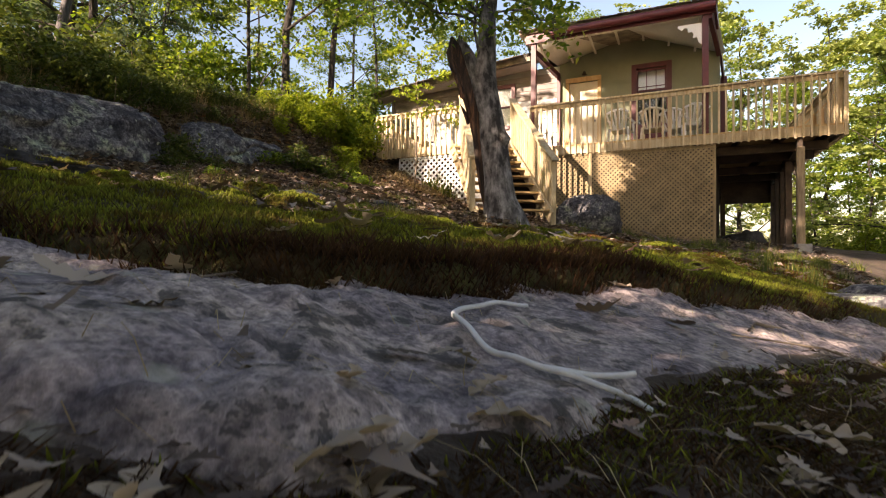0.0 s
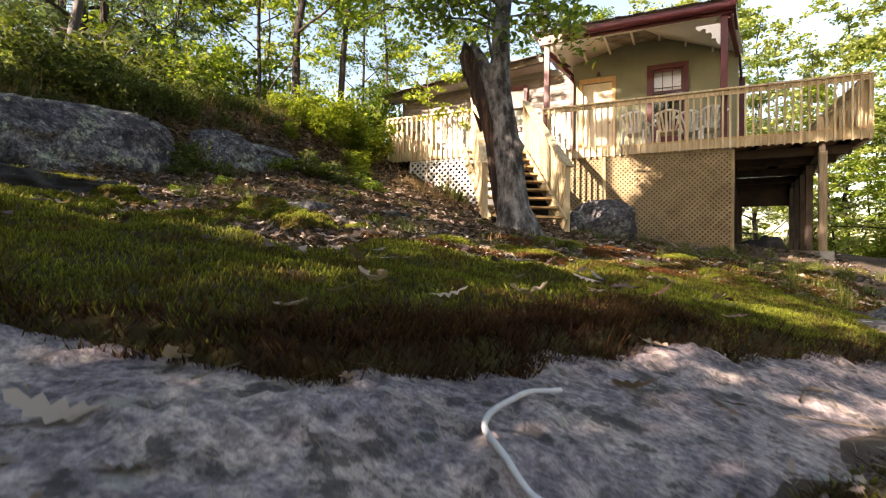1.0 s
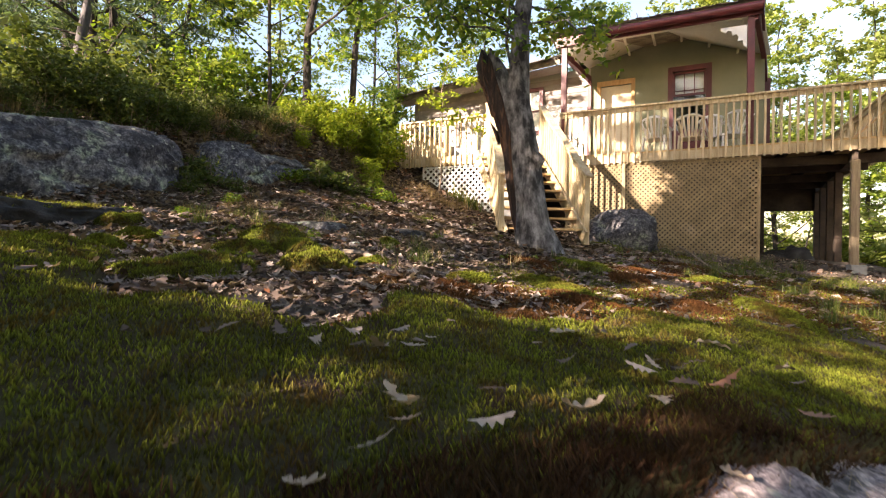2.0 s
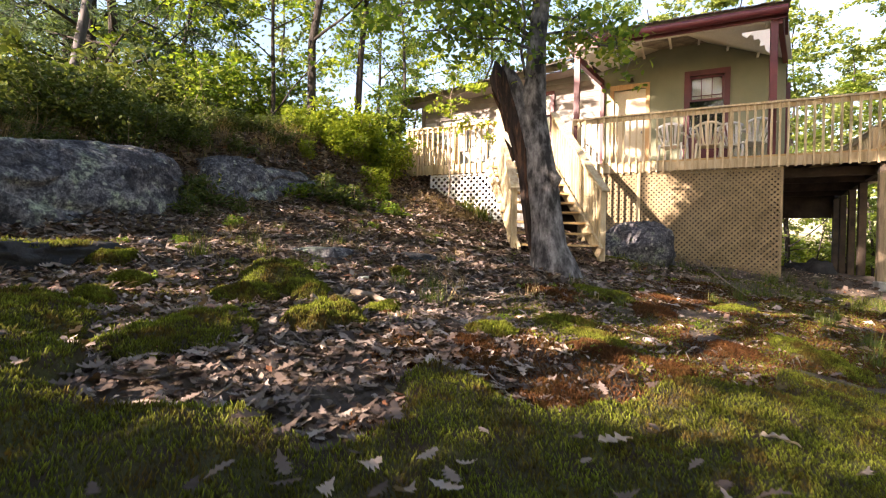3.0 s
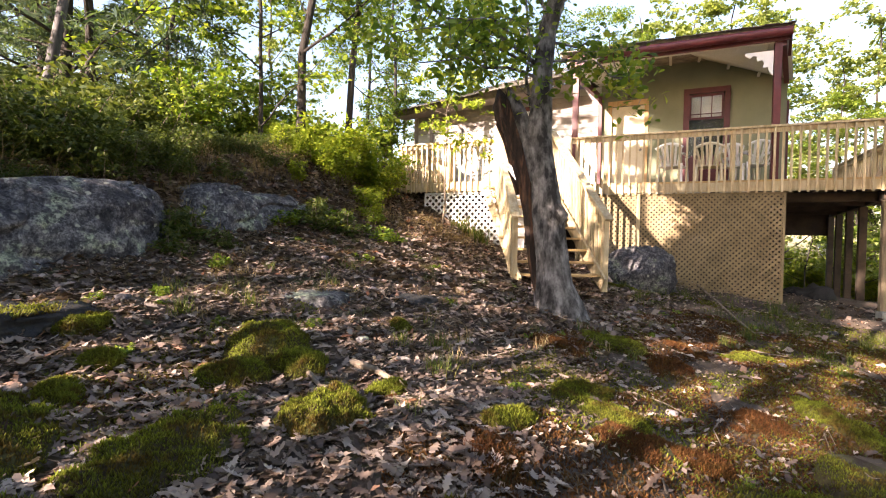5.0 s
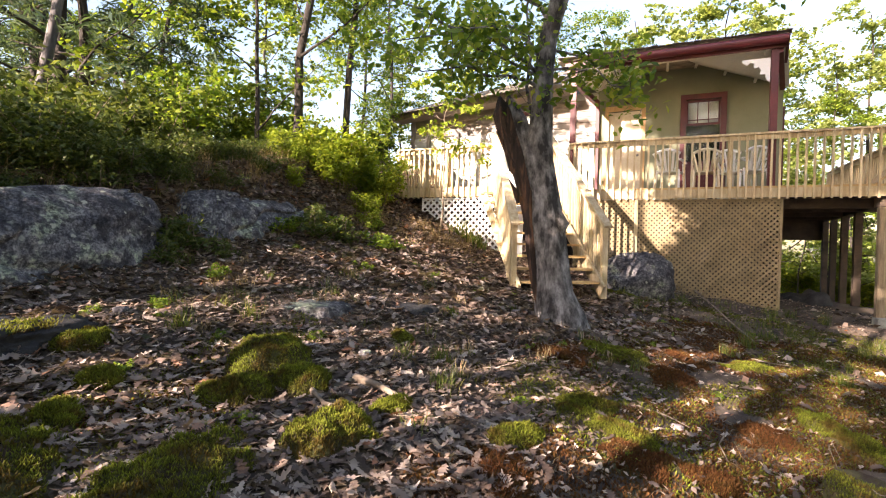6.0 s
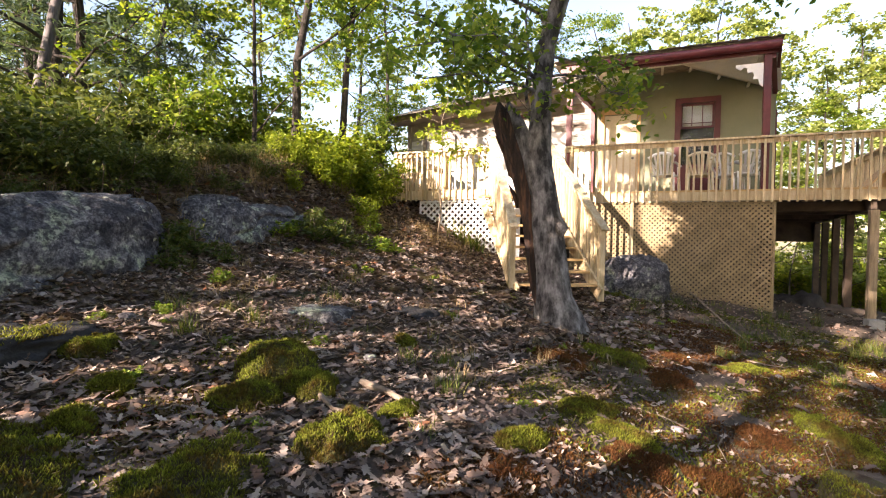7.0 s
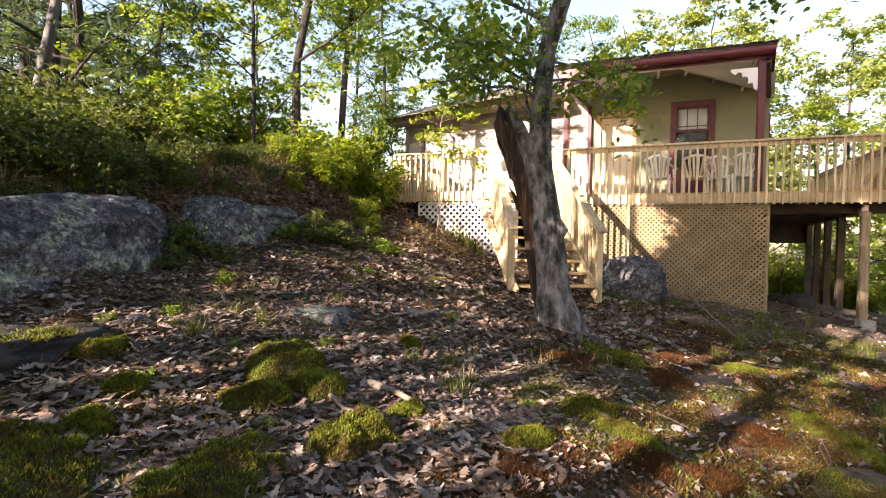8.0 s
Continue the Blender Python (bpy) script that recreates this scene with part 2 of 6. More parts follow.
M_OAKBARK = surface("dark furrowed bark", [(0.32, (0.014, 0.011, 0.009)), (0.55, (0.038, 0.031, 0.026)), (0.75, (0.075, 0.064, 0.054))], 5, 34, 0.95, 1.0, 0.02, (2, 2, 0.4), world=True)
M_PALEBARK = surface("silver dead wood", [(0.35, (0.040, 0.036, 0.036)), (0.65, (0.12, 0.11, 0.11))], 5, 40, 0.85, 0.6, 0.01, (2, 2, 0.25), world=True)
M_STICK = surface("dry twig bark", [(0.35, (0.10, 0.075, 0.055)), (0.65, (0.24, 0.19, 0.14))], 8, 60, 0.9, 0.5, 0.005, world=True)
M_STRAP = surface("white plastic strap", [(0.35, (0.50, 0.51, 0.54)), (0.65, (0.62, 0.63, 0.65))], 9, 60, 0.4, 0.1, 0.001)
M_OAKLEAF = leafy("oak leaves", [(0.0, (0.070, 0.135, 0.030)), (0.5, (0.165, 0.255, 0.045)), (0.85, (0.28, 0.35, 0.060)), (1.0, (0.40, 0.43, 0.08))], 0.58)
M_MAPLELEAF = leafy("maple leaves", [(0.0, (0.075, 0.135, 0.022)), (0.5, (0.17, 0.26, 0.036)), (1.0, (0.31, 0.365, 0.055))], 0.55)
# paler leaf colour that imitates haze and sunlight on distant trees
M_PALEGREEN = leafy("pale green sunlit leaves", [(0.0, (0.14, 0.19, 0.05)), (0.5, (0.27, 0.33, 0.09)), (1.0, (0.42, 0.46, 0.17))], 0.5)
# brighter and darker leaf colours that carry sun and shade on the undergrowth
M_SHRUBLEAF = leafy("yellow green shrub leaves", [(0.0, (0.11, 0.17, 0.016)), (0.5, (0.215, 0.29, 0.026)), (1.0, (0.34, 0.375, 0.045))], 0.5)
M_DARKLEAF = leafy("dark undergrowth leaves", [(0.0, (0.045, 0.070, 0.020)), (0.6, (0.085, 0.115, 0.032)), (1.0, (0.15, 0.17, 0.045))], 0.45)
M_NEEDLE = leafy("pine needles", [(0.0, (0.042, 0.076, 0.052)), (0.6, (0.080, 0.122, 0.078)), (1.0, (0.13, 0.17, 0.10))], 0.45)
M_LITTER = leafy("dead oak leaves", [(0.0, (0.050, 0.032, 0.024)), (0.25, (0.105, 0.074, 0.062)), (0.55, (0.195, 0.142, 0.116)), (0.78, (0.31, 0.240, 0.205)), (0.93, (0.43, 0.355, 0.310)), (1.0, (0.26, 0.10, 0.045))], 0.15, 0.7)
M_PALELEAF = leafy("bleached dead oak leaves", [(0.0, (0.28, 0.19, 0.13)), (0.5, (0.42, 0.32, 0.25)), (1.0, (0.55, 0.46, 0.39))], 0.2, 0.7)
M_GRASS = leafy("forest grass", [(0.0, (0.045, 0.075, 0.014)), (0.6, (0.10, 0.135, 0.022)), (1.0, (0.25, 0.22, 0.07))], 0.35)
M_STRAW = leafy("dry straw", [(0.0, (0.20, 0.13, 0.06)), (1.0, (0.42, 0.33, 0.19))], 0.2, 0.7)
M_IVORY = surface("pale blind", [(0.35, (0.62, 0.60, 0.55)), (0.65, (0.70, 0.68, 0.63))], 3, 60, 0.7, 0.05, 0.002, (1, 1, 12), world=True)


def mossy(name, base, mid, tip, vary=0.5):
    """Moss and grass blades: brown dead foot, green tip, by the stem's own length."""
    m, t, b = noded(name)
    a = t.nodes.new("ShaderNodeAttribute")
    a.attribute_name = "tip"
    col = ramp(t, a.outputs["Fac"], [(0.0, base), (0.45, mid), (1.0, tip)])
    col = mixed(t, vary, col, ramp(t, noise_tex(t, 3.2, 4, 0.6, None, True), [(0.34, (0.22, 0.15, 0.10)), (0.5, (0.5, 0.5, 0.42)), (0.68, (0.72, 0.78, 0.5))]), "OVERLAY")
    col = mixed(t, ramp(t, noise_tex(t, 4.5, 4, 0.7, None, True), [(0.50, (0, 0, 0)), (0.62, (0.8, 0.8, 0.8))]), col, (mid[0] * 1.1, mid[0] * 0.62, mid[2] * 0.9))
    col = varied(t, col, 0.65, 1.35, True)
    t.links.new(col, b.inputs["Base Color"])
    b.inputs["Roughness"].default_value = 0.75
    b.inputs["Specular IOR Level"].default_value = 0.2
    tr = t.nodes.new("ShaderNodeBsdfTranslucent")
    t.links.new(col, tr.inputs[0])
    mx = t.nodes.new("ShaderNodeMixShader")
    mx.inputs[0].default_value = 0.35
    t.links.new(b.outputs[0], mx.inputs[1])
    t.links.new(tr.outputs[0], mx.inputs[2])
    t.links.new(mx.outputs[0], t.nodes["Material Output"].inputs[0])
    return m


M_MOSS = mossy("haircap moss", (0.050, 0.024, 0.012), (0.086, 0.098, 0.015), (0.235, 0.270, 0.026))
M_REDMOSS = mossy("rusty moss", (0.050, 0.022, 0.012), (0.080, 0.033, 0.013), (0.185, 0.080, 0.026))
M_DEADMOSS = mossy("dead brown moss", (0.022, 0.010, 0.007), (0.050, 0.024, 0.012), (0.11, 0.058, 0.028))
M_MOSSMAT = surface("moss mat", [(0.35, (0.038, 0.020, 0.012)), (0.6, (0.060, 0.058, 0.014))], 6, 70, 1.0, 1.0, 0.02, world=True)


def glassy(name):
    m, t, b = noded(name)
    b.inputs["Base Color"].default_value = (0.92, 0.95, 0.95, 1)
    b.inputs["Roughness"].default_value = 0.05
    b.inputs["Transmission Weight"].default_value = 1.0
    return m


M_GLASS = glassy("window glass")
# near-black colour standing in for under-deck shade and the unlit room
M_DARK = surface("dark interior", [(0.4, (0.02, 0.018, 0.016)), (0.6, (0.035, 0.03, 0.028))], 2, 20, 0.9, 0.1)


# ---- building tools ----
def finish(ob, parent=None, label=""):
    if parent is not None:
        ob.parent = parent
        ob.matrix_parent_inverse = parent.matrix_basis.inverted()
    if label:
        ob["label"] = label
    return ob


def raw(name, v, f, material, parent=None, label="", shade=False, tip=None):
    """One mesh object from arrays of corners and equal-sided faces."""
    v, f = np.ascontiguousarray(v, np.float32), np.ascontiguousarray(f, np.int32)
    me = bpy.data.meshes.new(name)
    me.vertices.add(len(v))
    me.vertices.foreach_set("co", v.ravel())
    me.loops.add(f.size)
    me.loops.foreach_set("vertex_index", f.ravel())
    me.polygons.add(len(f))
    me.polygons.foreach_set("loop_start", np.arange(0, f.size, f.shape[1], dtype=np.int32))
    if shade:
        me.polygons.foreach_set("use_smooth", np.ones(len(f), bool))
    me.update(calc_edges=True)
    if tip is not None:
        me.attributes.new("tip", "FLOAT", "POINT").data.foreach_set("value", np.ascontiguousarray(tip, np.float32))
    me.materials.append(material)
    return finish(new(name, me), parent, label)


def part(name, bm, material, parent=None, label="", shade=False):
    me = bpy.data.meshes.new(name)
    if shade:
        for f in bm.faces:
            f.smooth = True
    bm.to_mesh(me)
    bm.free()
    me.materials.append(material)
    return finish(new(name, me), parent, label)


def thing(name, place, label, category, group="", kind="", turn=0.0):
    ob = new(name)
    ob.matrix_basis = pose(*place, 0, 0, turn)
    ob.empty_display_size = 0.2
    return tagged(ob, label, category, group, kind)


def add_box(bm, size, m, bevel=0.0):
    made = bmesh.ops.create_cube(bm, size=1.0, matrix=m @ Matrix.Diagonal((*size, 1)))["verts"]
    if bevel:
        bmesh.ops.bevel(bm, geom=list({e for v in made for e in v.link_edges}), offset=bevel, segments=1, affect="EDGES")


UNIT = {}


def unit_mesh(material):
    """A unit block with eased edges, shared by all plain sawn pieces of one material."""
    if material.name not in UNIT:
        bm = bmesh.new()
        bmesh.ops.create_cube(bm, size=1.0)
        me = bpy.data.meshes.new("sawn_piece")
        bm.to_mesh(me)
        bm.free()
        me.materials.append(material)
        UNIT[material.name] = me
    return UNIT[material.name]


def block(name, centre, size, material, parent=None, turn=(0, 0, 0), label=""):
    ob = new(name, unit_mesh(material))
    ob.matrix_basis = pose(*centre, *turn) @ Matrix.Diagonal((*size, 1))
    return finish(ob, parent, label)


def span(name, p, q, wide, high, material, parent=None, label="", up=(0, 0, 1)):
    """A sawn piece from p to q: wide across, high along up."""
    p, q, up = Vector(p), Vector(q), Vector(up)
    x = (q - p).normalized()
    y = up.cross(x)
    y = y.normalized() if y.length > 1e-4 else Vector((0, 1, 0)).cross(x).normalized()
    z = x.cross(y)
    m = Matrix((x, y, z)).transposed().to_4x4()
    ob = new(name, unit_mesh(material))
    ob.matrix_basis = Matrix.Translation((p + q) / 2) @ m @ Matrix.Diagonal(((q - p).length, wide, high, 1))
    return finish(ob, parent, label)


def tube(points, radii, sides=8, knots=0.0, seed=0):
    """Corners and quads of a round limb along a line of points."""
    r = np.random.default_rng(seed)
    points, radii = np.asarray(points, float), np.asarray(radii, float)
    way = np.gradient(points, axis=0)
    way /= np.linalg.norm(way, axis=1)[:, None] + 1e-9
    side = np.cross(way, (0.31, 0.95, 0.05))
    side /= np.linalg.norm(side, axis=1)[:, None] + 1e-9
    other = np.cross(way, side)
    a = np.linspace(0, 2 * np.pi, sides, endpoint=False)
    wob = 1 + knots * r.uniform(-1, 1, (len(points), sides))
    ring = (side[:, None] * np.cos(a)[:, None] + other[:, None] * np.sin(a)[:, None]) * (radii[:, None] * wob)[..., None] + points[:, None]
    v = ring.reshape(-1, 3)
    i, j = np.meshgrid(np.arange(len(points) - 1), np.arange(sides), indexing="ij")
    k = (j + 1) % sides
    f = np.stack([i * sides + j, i * sides + k, (i + 1) * sides + k, (i + 1) * sides + j], -1).reshape(-1, 4)
    return v, f


def joined(pieces):
    v, f, n = [], [], 0
    for a, b in pieces:
        v.append(a)
        f.append(b + n)
        n += len(a)
    return np.concatenate(v), np.concatenate(f)


def turns(n, r, flat=0.0):
    """n random right-handed frames; flat: how much they tend to lie level."""
    z = r.normal(size=(n, 3))
    z[:, 2] = np.abs(z[:, 2]) + flat
    z /= np.linalg.norm(z, axis=1)[:, None]
    x = r.normal(size=(n, 3))
    x -= (x * z).sum(1)[:, None] * z
    x /= np.linalg.norm(x, axis=1)[:, None]
    return x, np.cross(z, x), z


def blade_leaves(places, size, r, flat=0.3, long=1.0, broad=0.36):
    """Corners and quads of plain bent leaves, one quad each, for crowns farther off."""
    n = len(places)
    x, y, z = turns(n, r, flat)
    s = size * r.uniform(0.55, 1.35, n)[:, None]
    out = [-0.5 * x * long - 0.06 * z, broad * y + 0.08 * x * long + 0.08 * z, 0.6 * x * long - 0.12 * z, -broad * y + 0.08 * x * long + 0.08 * z]
    v = np.stack([places + s * o for o in out], 1).reshape(-1, 3)
    return v, np.arange(n)[:, None] * 4 + np.array((0, 3, 2, 1))


def sprays(ends, n, r, reach, per=16, droop=0.15, tilt=0.25):
    """Places of leaves on flat, layered twigs that spread from the ends."""
    k = max(1, n // per)
    a = r.uniform(0, 2 * np.pi, k)
    way = np.stack([np.cos(a), np.sin(a), r.normal(size=k) * tilt - droop], -1)
    side = np.stack([-np.sin(a), np.cos(a), r.normal(size=k) * tilt], -1)
    foot = ends[r.integers(0, len(ends), k)]
    i = np.repeat(np.arange(k), per)
    far = reach * r.uniform(0.5, 1.2, k)[i]
    u = r.uniform(0, 1, k * per) ** 0.8
    w = r.normal(size=k * per) * 0.30 * (1.1 - 0.5 * u)
    return foot[i] + way[i] * (u * far)[:, None] + side[i] * (w * far)[:, None] + r.normal(size=(k * per, 3)) * 0.03


def leaves(places, size, r, flat=0.3, long=1.0):
    """Corners and quads of bent leaves, two quads each, at the places."""
    n = len(places)
    x, y, z = turns(n, r, flat)
    s = size * r.uniform(0.6, 1.3, n)[:, None]
    out = [-0.5 * x * long, 0.36 * y - 0.08 * x * long + 0.10 * z, 0.62 * x * long - 0.10 * z, -0.36 * y - 0.08 * x * long + 0.10 * z, 0.02 * x, 0.3 * x * long + 0.26 * y + 0.02 * z, 0.3 * x * long - 0.26 * y + 0.02 * z]
    v = np.stack([places + s * o for o in out], 1).reshape(-1, 3)
    base = np.arange(n)[:, None] * 7
    f = np.concatenate([base + (0, 4, 5, 1), base + (0, 3, 6, 4), base + (4, 6, 2, 5)], 0)
    return v, f


# ---- ground ----
def axis(dense_from, dense_to, step, reach):
    mid = np.arange(dense_from, dense_to + step, step)
    out, d, grow = [], step, 1.16
    p = dense_to
    while p < reach:
        d *= grow
        p += d
        out.append(p)
    out = np.array(out)
    return np.concatenate([dense_from - (out - dense_to)[::-1], mid, out])


def sheet(name, xs, ys, height, material, parent=None, keep=None):
    x, y = np.meshgrid(xs, ys, indexing="ij")
    z = height(x, y)
    v = np.stack([x, y, z], -1).reshape(-1, 3)
    i, j = np.meshgrid(np.arange(len(xs) - 1), np.arange(len(ys) - 1), indexing="ij")
    n = len(ys)
    f = np.stack([i * n + j, (i + 1) * n + j, (i + 1) * n + j + 1, i * n + j + 1], -1).reshape(-1, 4)
    if keep is not None:
        ok = keep(x, y).reshape(-1)
        f = f[ok[f].any(1)]
        used = np.unique(f)
        back = np.zeros(len(v), np.int64)
        back[used] = np.arange(len(used))
        v, f = v[used], back[f]
    return raw(name, v, f, material, parent, shade=True)


tagged(sheet("ground", axis(-7.5, 4.5, 0.07, 420), axis(-0.8, 12.5, 0.07, 420), rise, M_SOIL), "brown forest soil hillside under leaf litter", "ground", kind="structure")


def bedrock_height(x, y):
    inside, across = rock_side(x, y)
    lump = 0.022 * lattice_noise(x, y, 0.42, 11) + 0.016 * lattice_noise(x, y, 0.15, 12) + 0.009 * lattice_noise(x, y, 0.055, 13) + 0.004 * lattice_noise(x, y, 0.025, 16)
    crack = -0.02 * (1 - smooth(0.0, 0.05, np.abs(lattice_noise(x, y, 0.55, 14)))) - 0.010 * (1 - smooth(0.0, 0.10, np.abs(lattice_noise(x + 0.05 * lattice_noise(x, y, 0.1, 19), y, 0.21, 18))))
    plate = lattice_noise(x + 0.04 * lattice_noise(x, y, 0.08, 29), y, 0.26, 28) * 2.6
    lump = lump + 0.012 * (np.floor(plate) + smooth(0.80, 1.0, plate - np.floor(plate)))
    top = np.maximum(slope(x, y) + 0.012 + lump + crack, rise(x, y) + 0.013 + 0.6 * np.maximum(lump, -0.012))
    return top - 0.16 * (1 - smooth(-0.34, -0.14, inside - 0.20 * (across < 0) + 0.06 * lattice_noise(x, y, 0.17, 15)))


bedrock = sheet("bedrock", np.arange(-3.7, 2.6, 0.015), np.arange(-1.0, 4.6, 0.015), bedrock_height, M_ROCK, keep=lambda x, y: rock_side(x, y)[0] > -0.40)
tagged(bedrock, "bare grey granite bedrock with lichen stains", "bedrock", kind="structure")


def mat_height(x, y):
    m = moss_amount(x, y)
    lump = 0.020 * lattice_noise(x, y, 0.33, 21) + 0.012 * lattice_noise(x, y, 0.12, 22)
    return rise(x, y) - 0.05 + m * (0.145 + lump)


moss_bank = thing("moss_bank", (-0.8, 1.6, -0.2), "thick green haircap moss bank with brown cut edge", "moss", kind="stuff")
sheet("moss_mat", np.arange(-4.2, 2.6, 0.025), np.arange(-0.6, 5.2, 0.025), mat_height, M_MOSSMAT, moss_bank, keep=lambda x, y: moss_amount(x, y) > 0.02)


def blades(x, y, z, high, wide, lean, r):
    """Corners, triangles and tip values of upright stems."""
    n = len(x)
    a = r.uniform(0, 2 * np.pi, n)
    h = high * r.uniform(0.55, 1.25, n)
    w = wide * r.uniform(0.6, 1.3, n)
    side = np.stack([np.cos(a), np.sin(a), 0 * a], -1) * w[:, None]
    b = r.uniform(0, 2 * np.pi, n)
    off = np.stack([np.cos(b) * lean * h, np.sin(b) * lean * h, h], -1) * r.uniform(0.5, 1.2, n)[:, None]
    p = np.stack([x, y, z], -1)
    v = np.stack([p - side, p + side, p + off * 0.6 + side * 0.9, p + off, p + off * 0.6 - side * 0.9], 1).reshape(-1, 3)
    base = np.arange(n)[:, None] * 5
    f = np.concatenate([base + (0, 1, 2), base + (0, 2, 4), base + (4, 2, 3)], 0)
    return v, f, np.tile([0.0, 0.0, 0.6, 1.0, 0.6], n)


def scatter(n, x0, x1, y0, y1, test, r):
    x, y = r.uniform(x0, x1, n), r.uniform(y0, y1, n)
    ok = test(x, y)
    return x[ok], y[ok]


r = np.random.default_rng(31)
x, y = scatter(340000, -4.2, 2.4, -0.5, 5.0, lambda a, b: (moss_amount(a, b) > r.uniform(0.15, 0.95, len(a))) & (bank_off(a, b) > r.uniform(0.06, 0.28, len(a)) * smooth(-0.85, -0.30, a) * (1 - 0.85 * smooth(0.0, 0.5, a))), r)
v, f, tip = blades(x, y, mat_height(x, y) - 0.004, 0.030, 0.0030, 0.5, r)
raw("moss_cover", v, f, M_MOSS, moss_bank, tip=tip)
# the brown cut edge of the bank, where dead stems hang over the bedrock
x, y = scatter(640000, -3.2, 2.0, 0.2, 3.6, lambda a, b: (bank_off(a, b) > 0.01) & (bank_off(a, b) < r.uniform(0.04, 0.34, len(a)) * np.maximum(smooth(-0.9, -0.35, a), 0.32) * (1 - 0.72 * smooth(0.0, 0.5, a))), r)
hang = smooth(0.16, -0.02, bank_off(x, y))
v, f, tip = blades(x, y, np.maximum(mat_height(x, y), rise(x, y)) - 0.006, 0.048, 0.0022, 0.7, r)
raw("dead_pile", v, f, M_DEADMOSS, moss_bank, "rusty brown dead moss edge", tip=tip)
# long dead stalks that hang down over the rock
pick = (hang > 0.3) & (r.uniform(0, 1, len(x)) < 0.05)
hx, hy = x[pick], y[pick]
v, f, tip = blades(hx, hy, np.maximum(mat_height(hx, hy), rise(hx, hy)) + 0.03, 0.10, 0.0013, 1.1, r)
v[:, 2] -= 0.8 * np.repeat(r.uniform(0.2, 1, len(hx)), 5) * 0.06 * tip
raw("dead_stalk", v, f, M_DEADMOSS, moss_bank, "thin dead moss stalks over the rock edge", tip=tip)


# ---- rocks ----
def boulder(name, centre, size, seed, material, label, flat_top=0.0, detail=4, rough=0.16, turn=0.0, group="", power=0.72, cuts=0):
    """A rounded rock with worn facets, sunk a little into the ground."""
    bm = bmesh.new()
    bmesh.ops.create_icosphere(bm, subdivisions=detail, radius=1.0)
    noise.seed_set(seed)
    off = Vector((seed * 3.1, seed * 1.7, seed * 0.9))
    cr_ = np.random.default_rng(seed)
    planes = [(Vector(n).normalized(), h) for n, h in (((1, 0.1, 0.12), 0.82), ((-1, 0, 0), 1), ((0, 1, 0.1), 0.9), ((0.1, -1, 0), 0.95), ((0.12, 0.05, 1), 0.80))] if cuts else []
    planes += [(Vector(cr_.normal(size=3)).normalized(), cr_.uniform(0.84, 1.0)) for _ in range(cuts)]
    for p in bm.verts:
        d = p.co.normalized()
        far = min([h / max(d.dot(q), 0.2) for q, h in planes] + [1.35]) if planes else 1.0
        n = noise.noise(d * 1.1 + off) * 1.6 * rough + noise.noise(d * 2.7 + off) * rough + noise.noise(d * 7 + off) * 0.35 * rough + noise.noise(d * 17 + off) * 0.22 * rough + noise.noise(d * 41 + off) * 0.10 * rough
        if planes:
            n += 0.5 * rough * (0.5 - abs(noise.noise(d * 4.3 + off)) * 2) + 0.25 * rough * (0.5 - abs(noise.noise(d * 11 + off)) * 2)
        c = d * far * (1 + n)
        c = Vector([math.copysign(abs(q) ** power, q) for q in c])
        if flat_top and c.z > 1 - flat_top:
            c.z = 1 - flat_top + 0.25 * (c.z - 1 + flat_top)
        p.co = c
    bmesh.ops.transform(bm, matrix=pose(*centre, 0, 0, turn) @ Matrix.Diagonal((*size, 1)), verts=bm.verts)
    ob = part(name, bm, material, shade=True)
    return tagged(ob, label, "rock", group)


def cliff(name, y0, y1, top, base, lean, seed, label, ends=0.35):
    """A steep rock face in the bank: foot, blocky face, rounded brow and a top that runs back under the soil."""
    noise.seed_set(seed)
    n, m = 150, 96
    off = Vector((seed * 5.3, seed * 2.1, seed * 1.3))
    rows = []
    for i in range(n + 1):
        u = i / n
        y = y0 + (y1 - y0) * u
        end = min(1.0, min(u, 1 - u) * (y1 - y0) / ends)
        end = math.sqrt(max(0.0, 1 - (1 - end) ** 2))
        zt = top(u) - (1 - end) * 0.25
        x_foot, z_foot = base(u)
        step = 0.14 * math.floor(2.2 * noise.noise(Vector((y * 0.9, 3.0, 0)) + off))
        row = []
        for j in range(m + 1):
            v = j / m
            if v < 0.62:
                w = v / 0.62
                x, z = x_foot - lean * w ** 1.6 - 0.16 * w ** 6, z_foot - 0.30 + (zt - z_foot + 0.30) * (1 - (1 - w) ** 1.12)
            else:
                w = (v - 0.62) / 0.38
                x, z = x_foot - lean - 0.16 - 1.7 * w, zt + 0.05 * math.sin(w * 2.2) - 0.35 * w * w
            x -= (1 - end) * 0.55
            q = Vector((x, y, z))
            rough = 0.16 * noise.noise(q * 0.8 + off) + 0.10 * noise.noise(q * 1.9 + off) + 0.05 * noise.noise(q * 4.3 + off) + 0.026 * noise.noise(q * 9 + off) + 0.013 * noise.noise(q * 21 + off)
            crack = max(0.0, 0.06 - abs(noise.noise(Vector((q.x * 0.8, q.y * 1.1, q.z * 1.9)) + off * 1.7))) * 1.1
            rough += step * (0.5 if v < 0.62 else 0.1) - crack
            row.append((x + rough * 0.9, y + 0.35 * rough, z + rough * (0.12 if v < 0.55 else 0.35)))
        rows.append(row)
    v = np.array(rows).reshape(-1, 3)
    i, j = np.meshgrid(np.arange(n), np.arange(m), indexing="ij")
    k = m + 1
    f = np.stack([i * k + j, (i + 1) * k + j, (i + 1) * k + j + 1, i * k + j + 1], -1).reshape(-1, 4)
    return tagged(raw(name, v, f, M_CLIFF, shade=True), label, "rock")


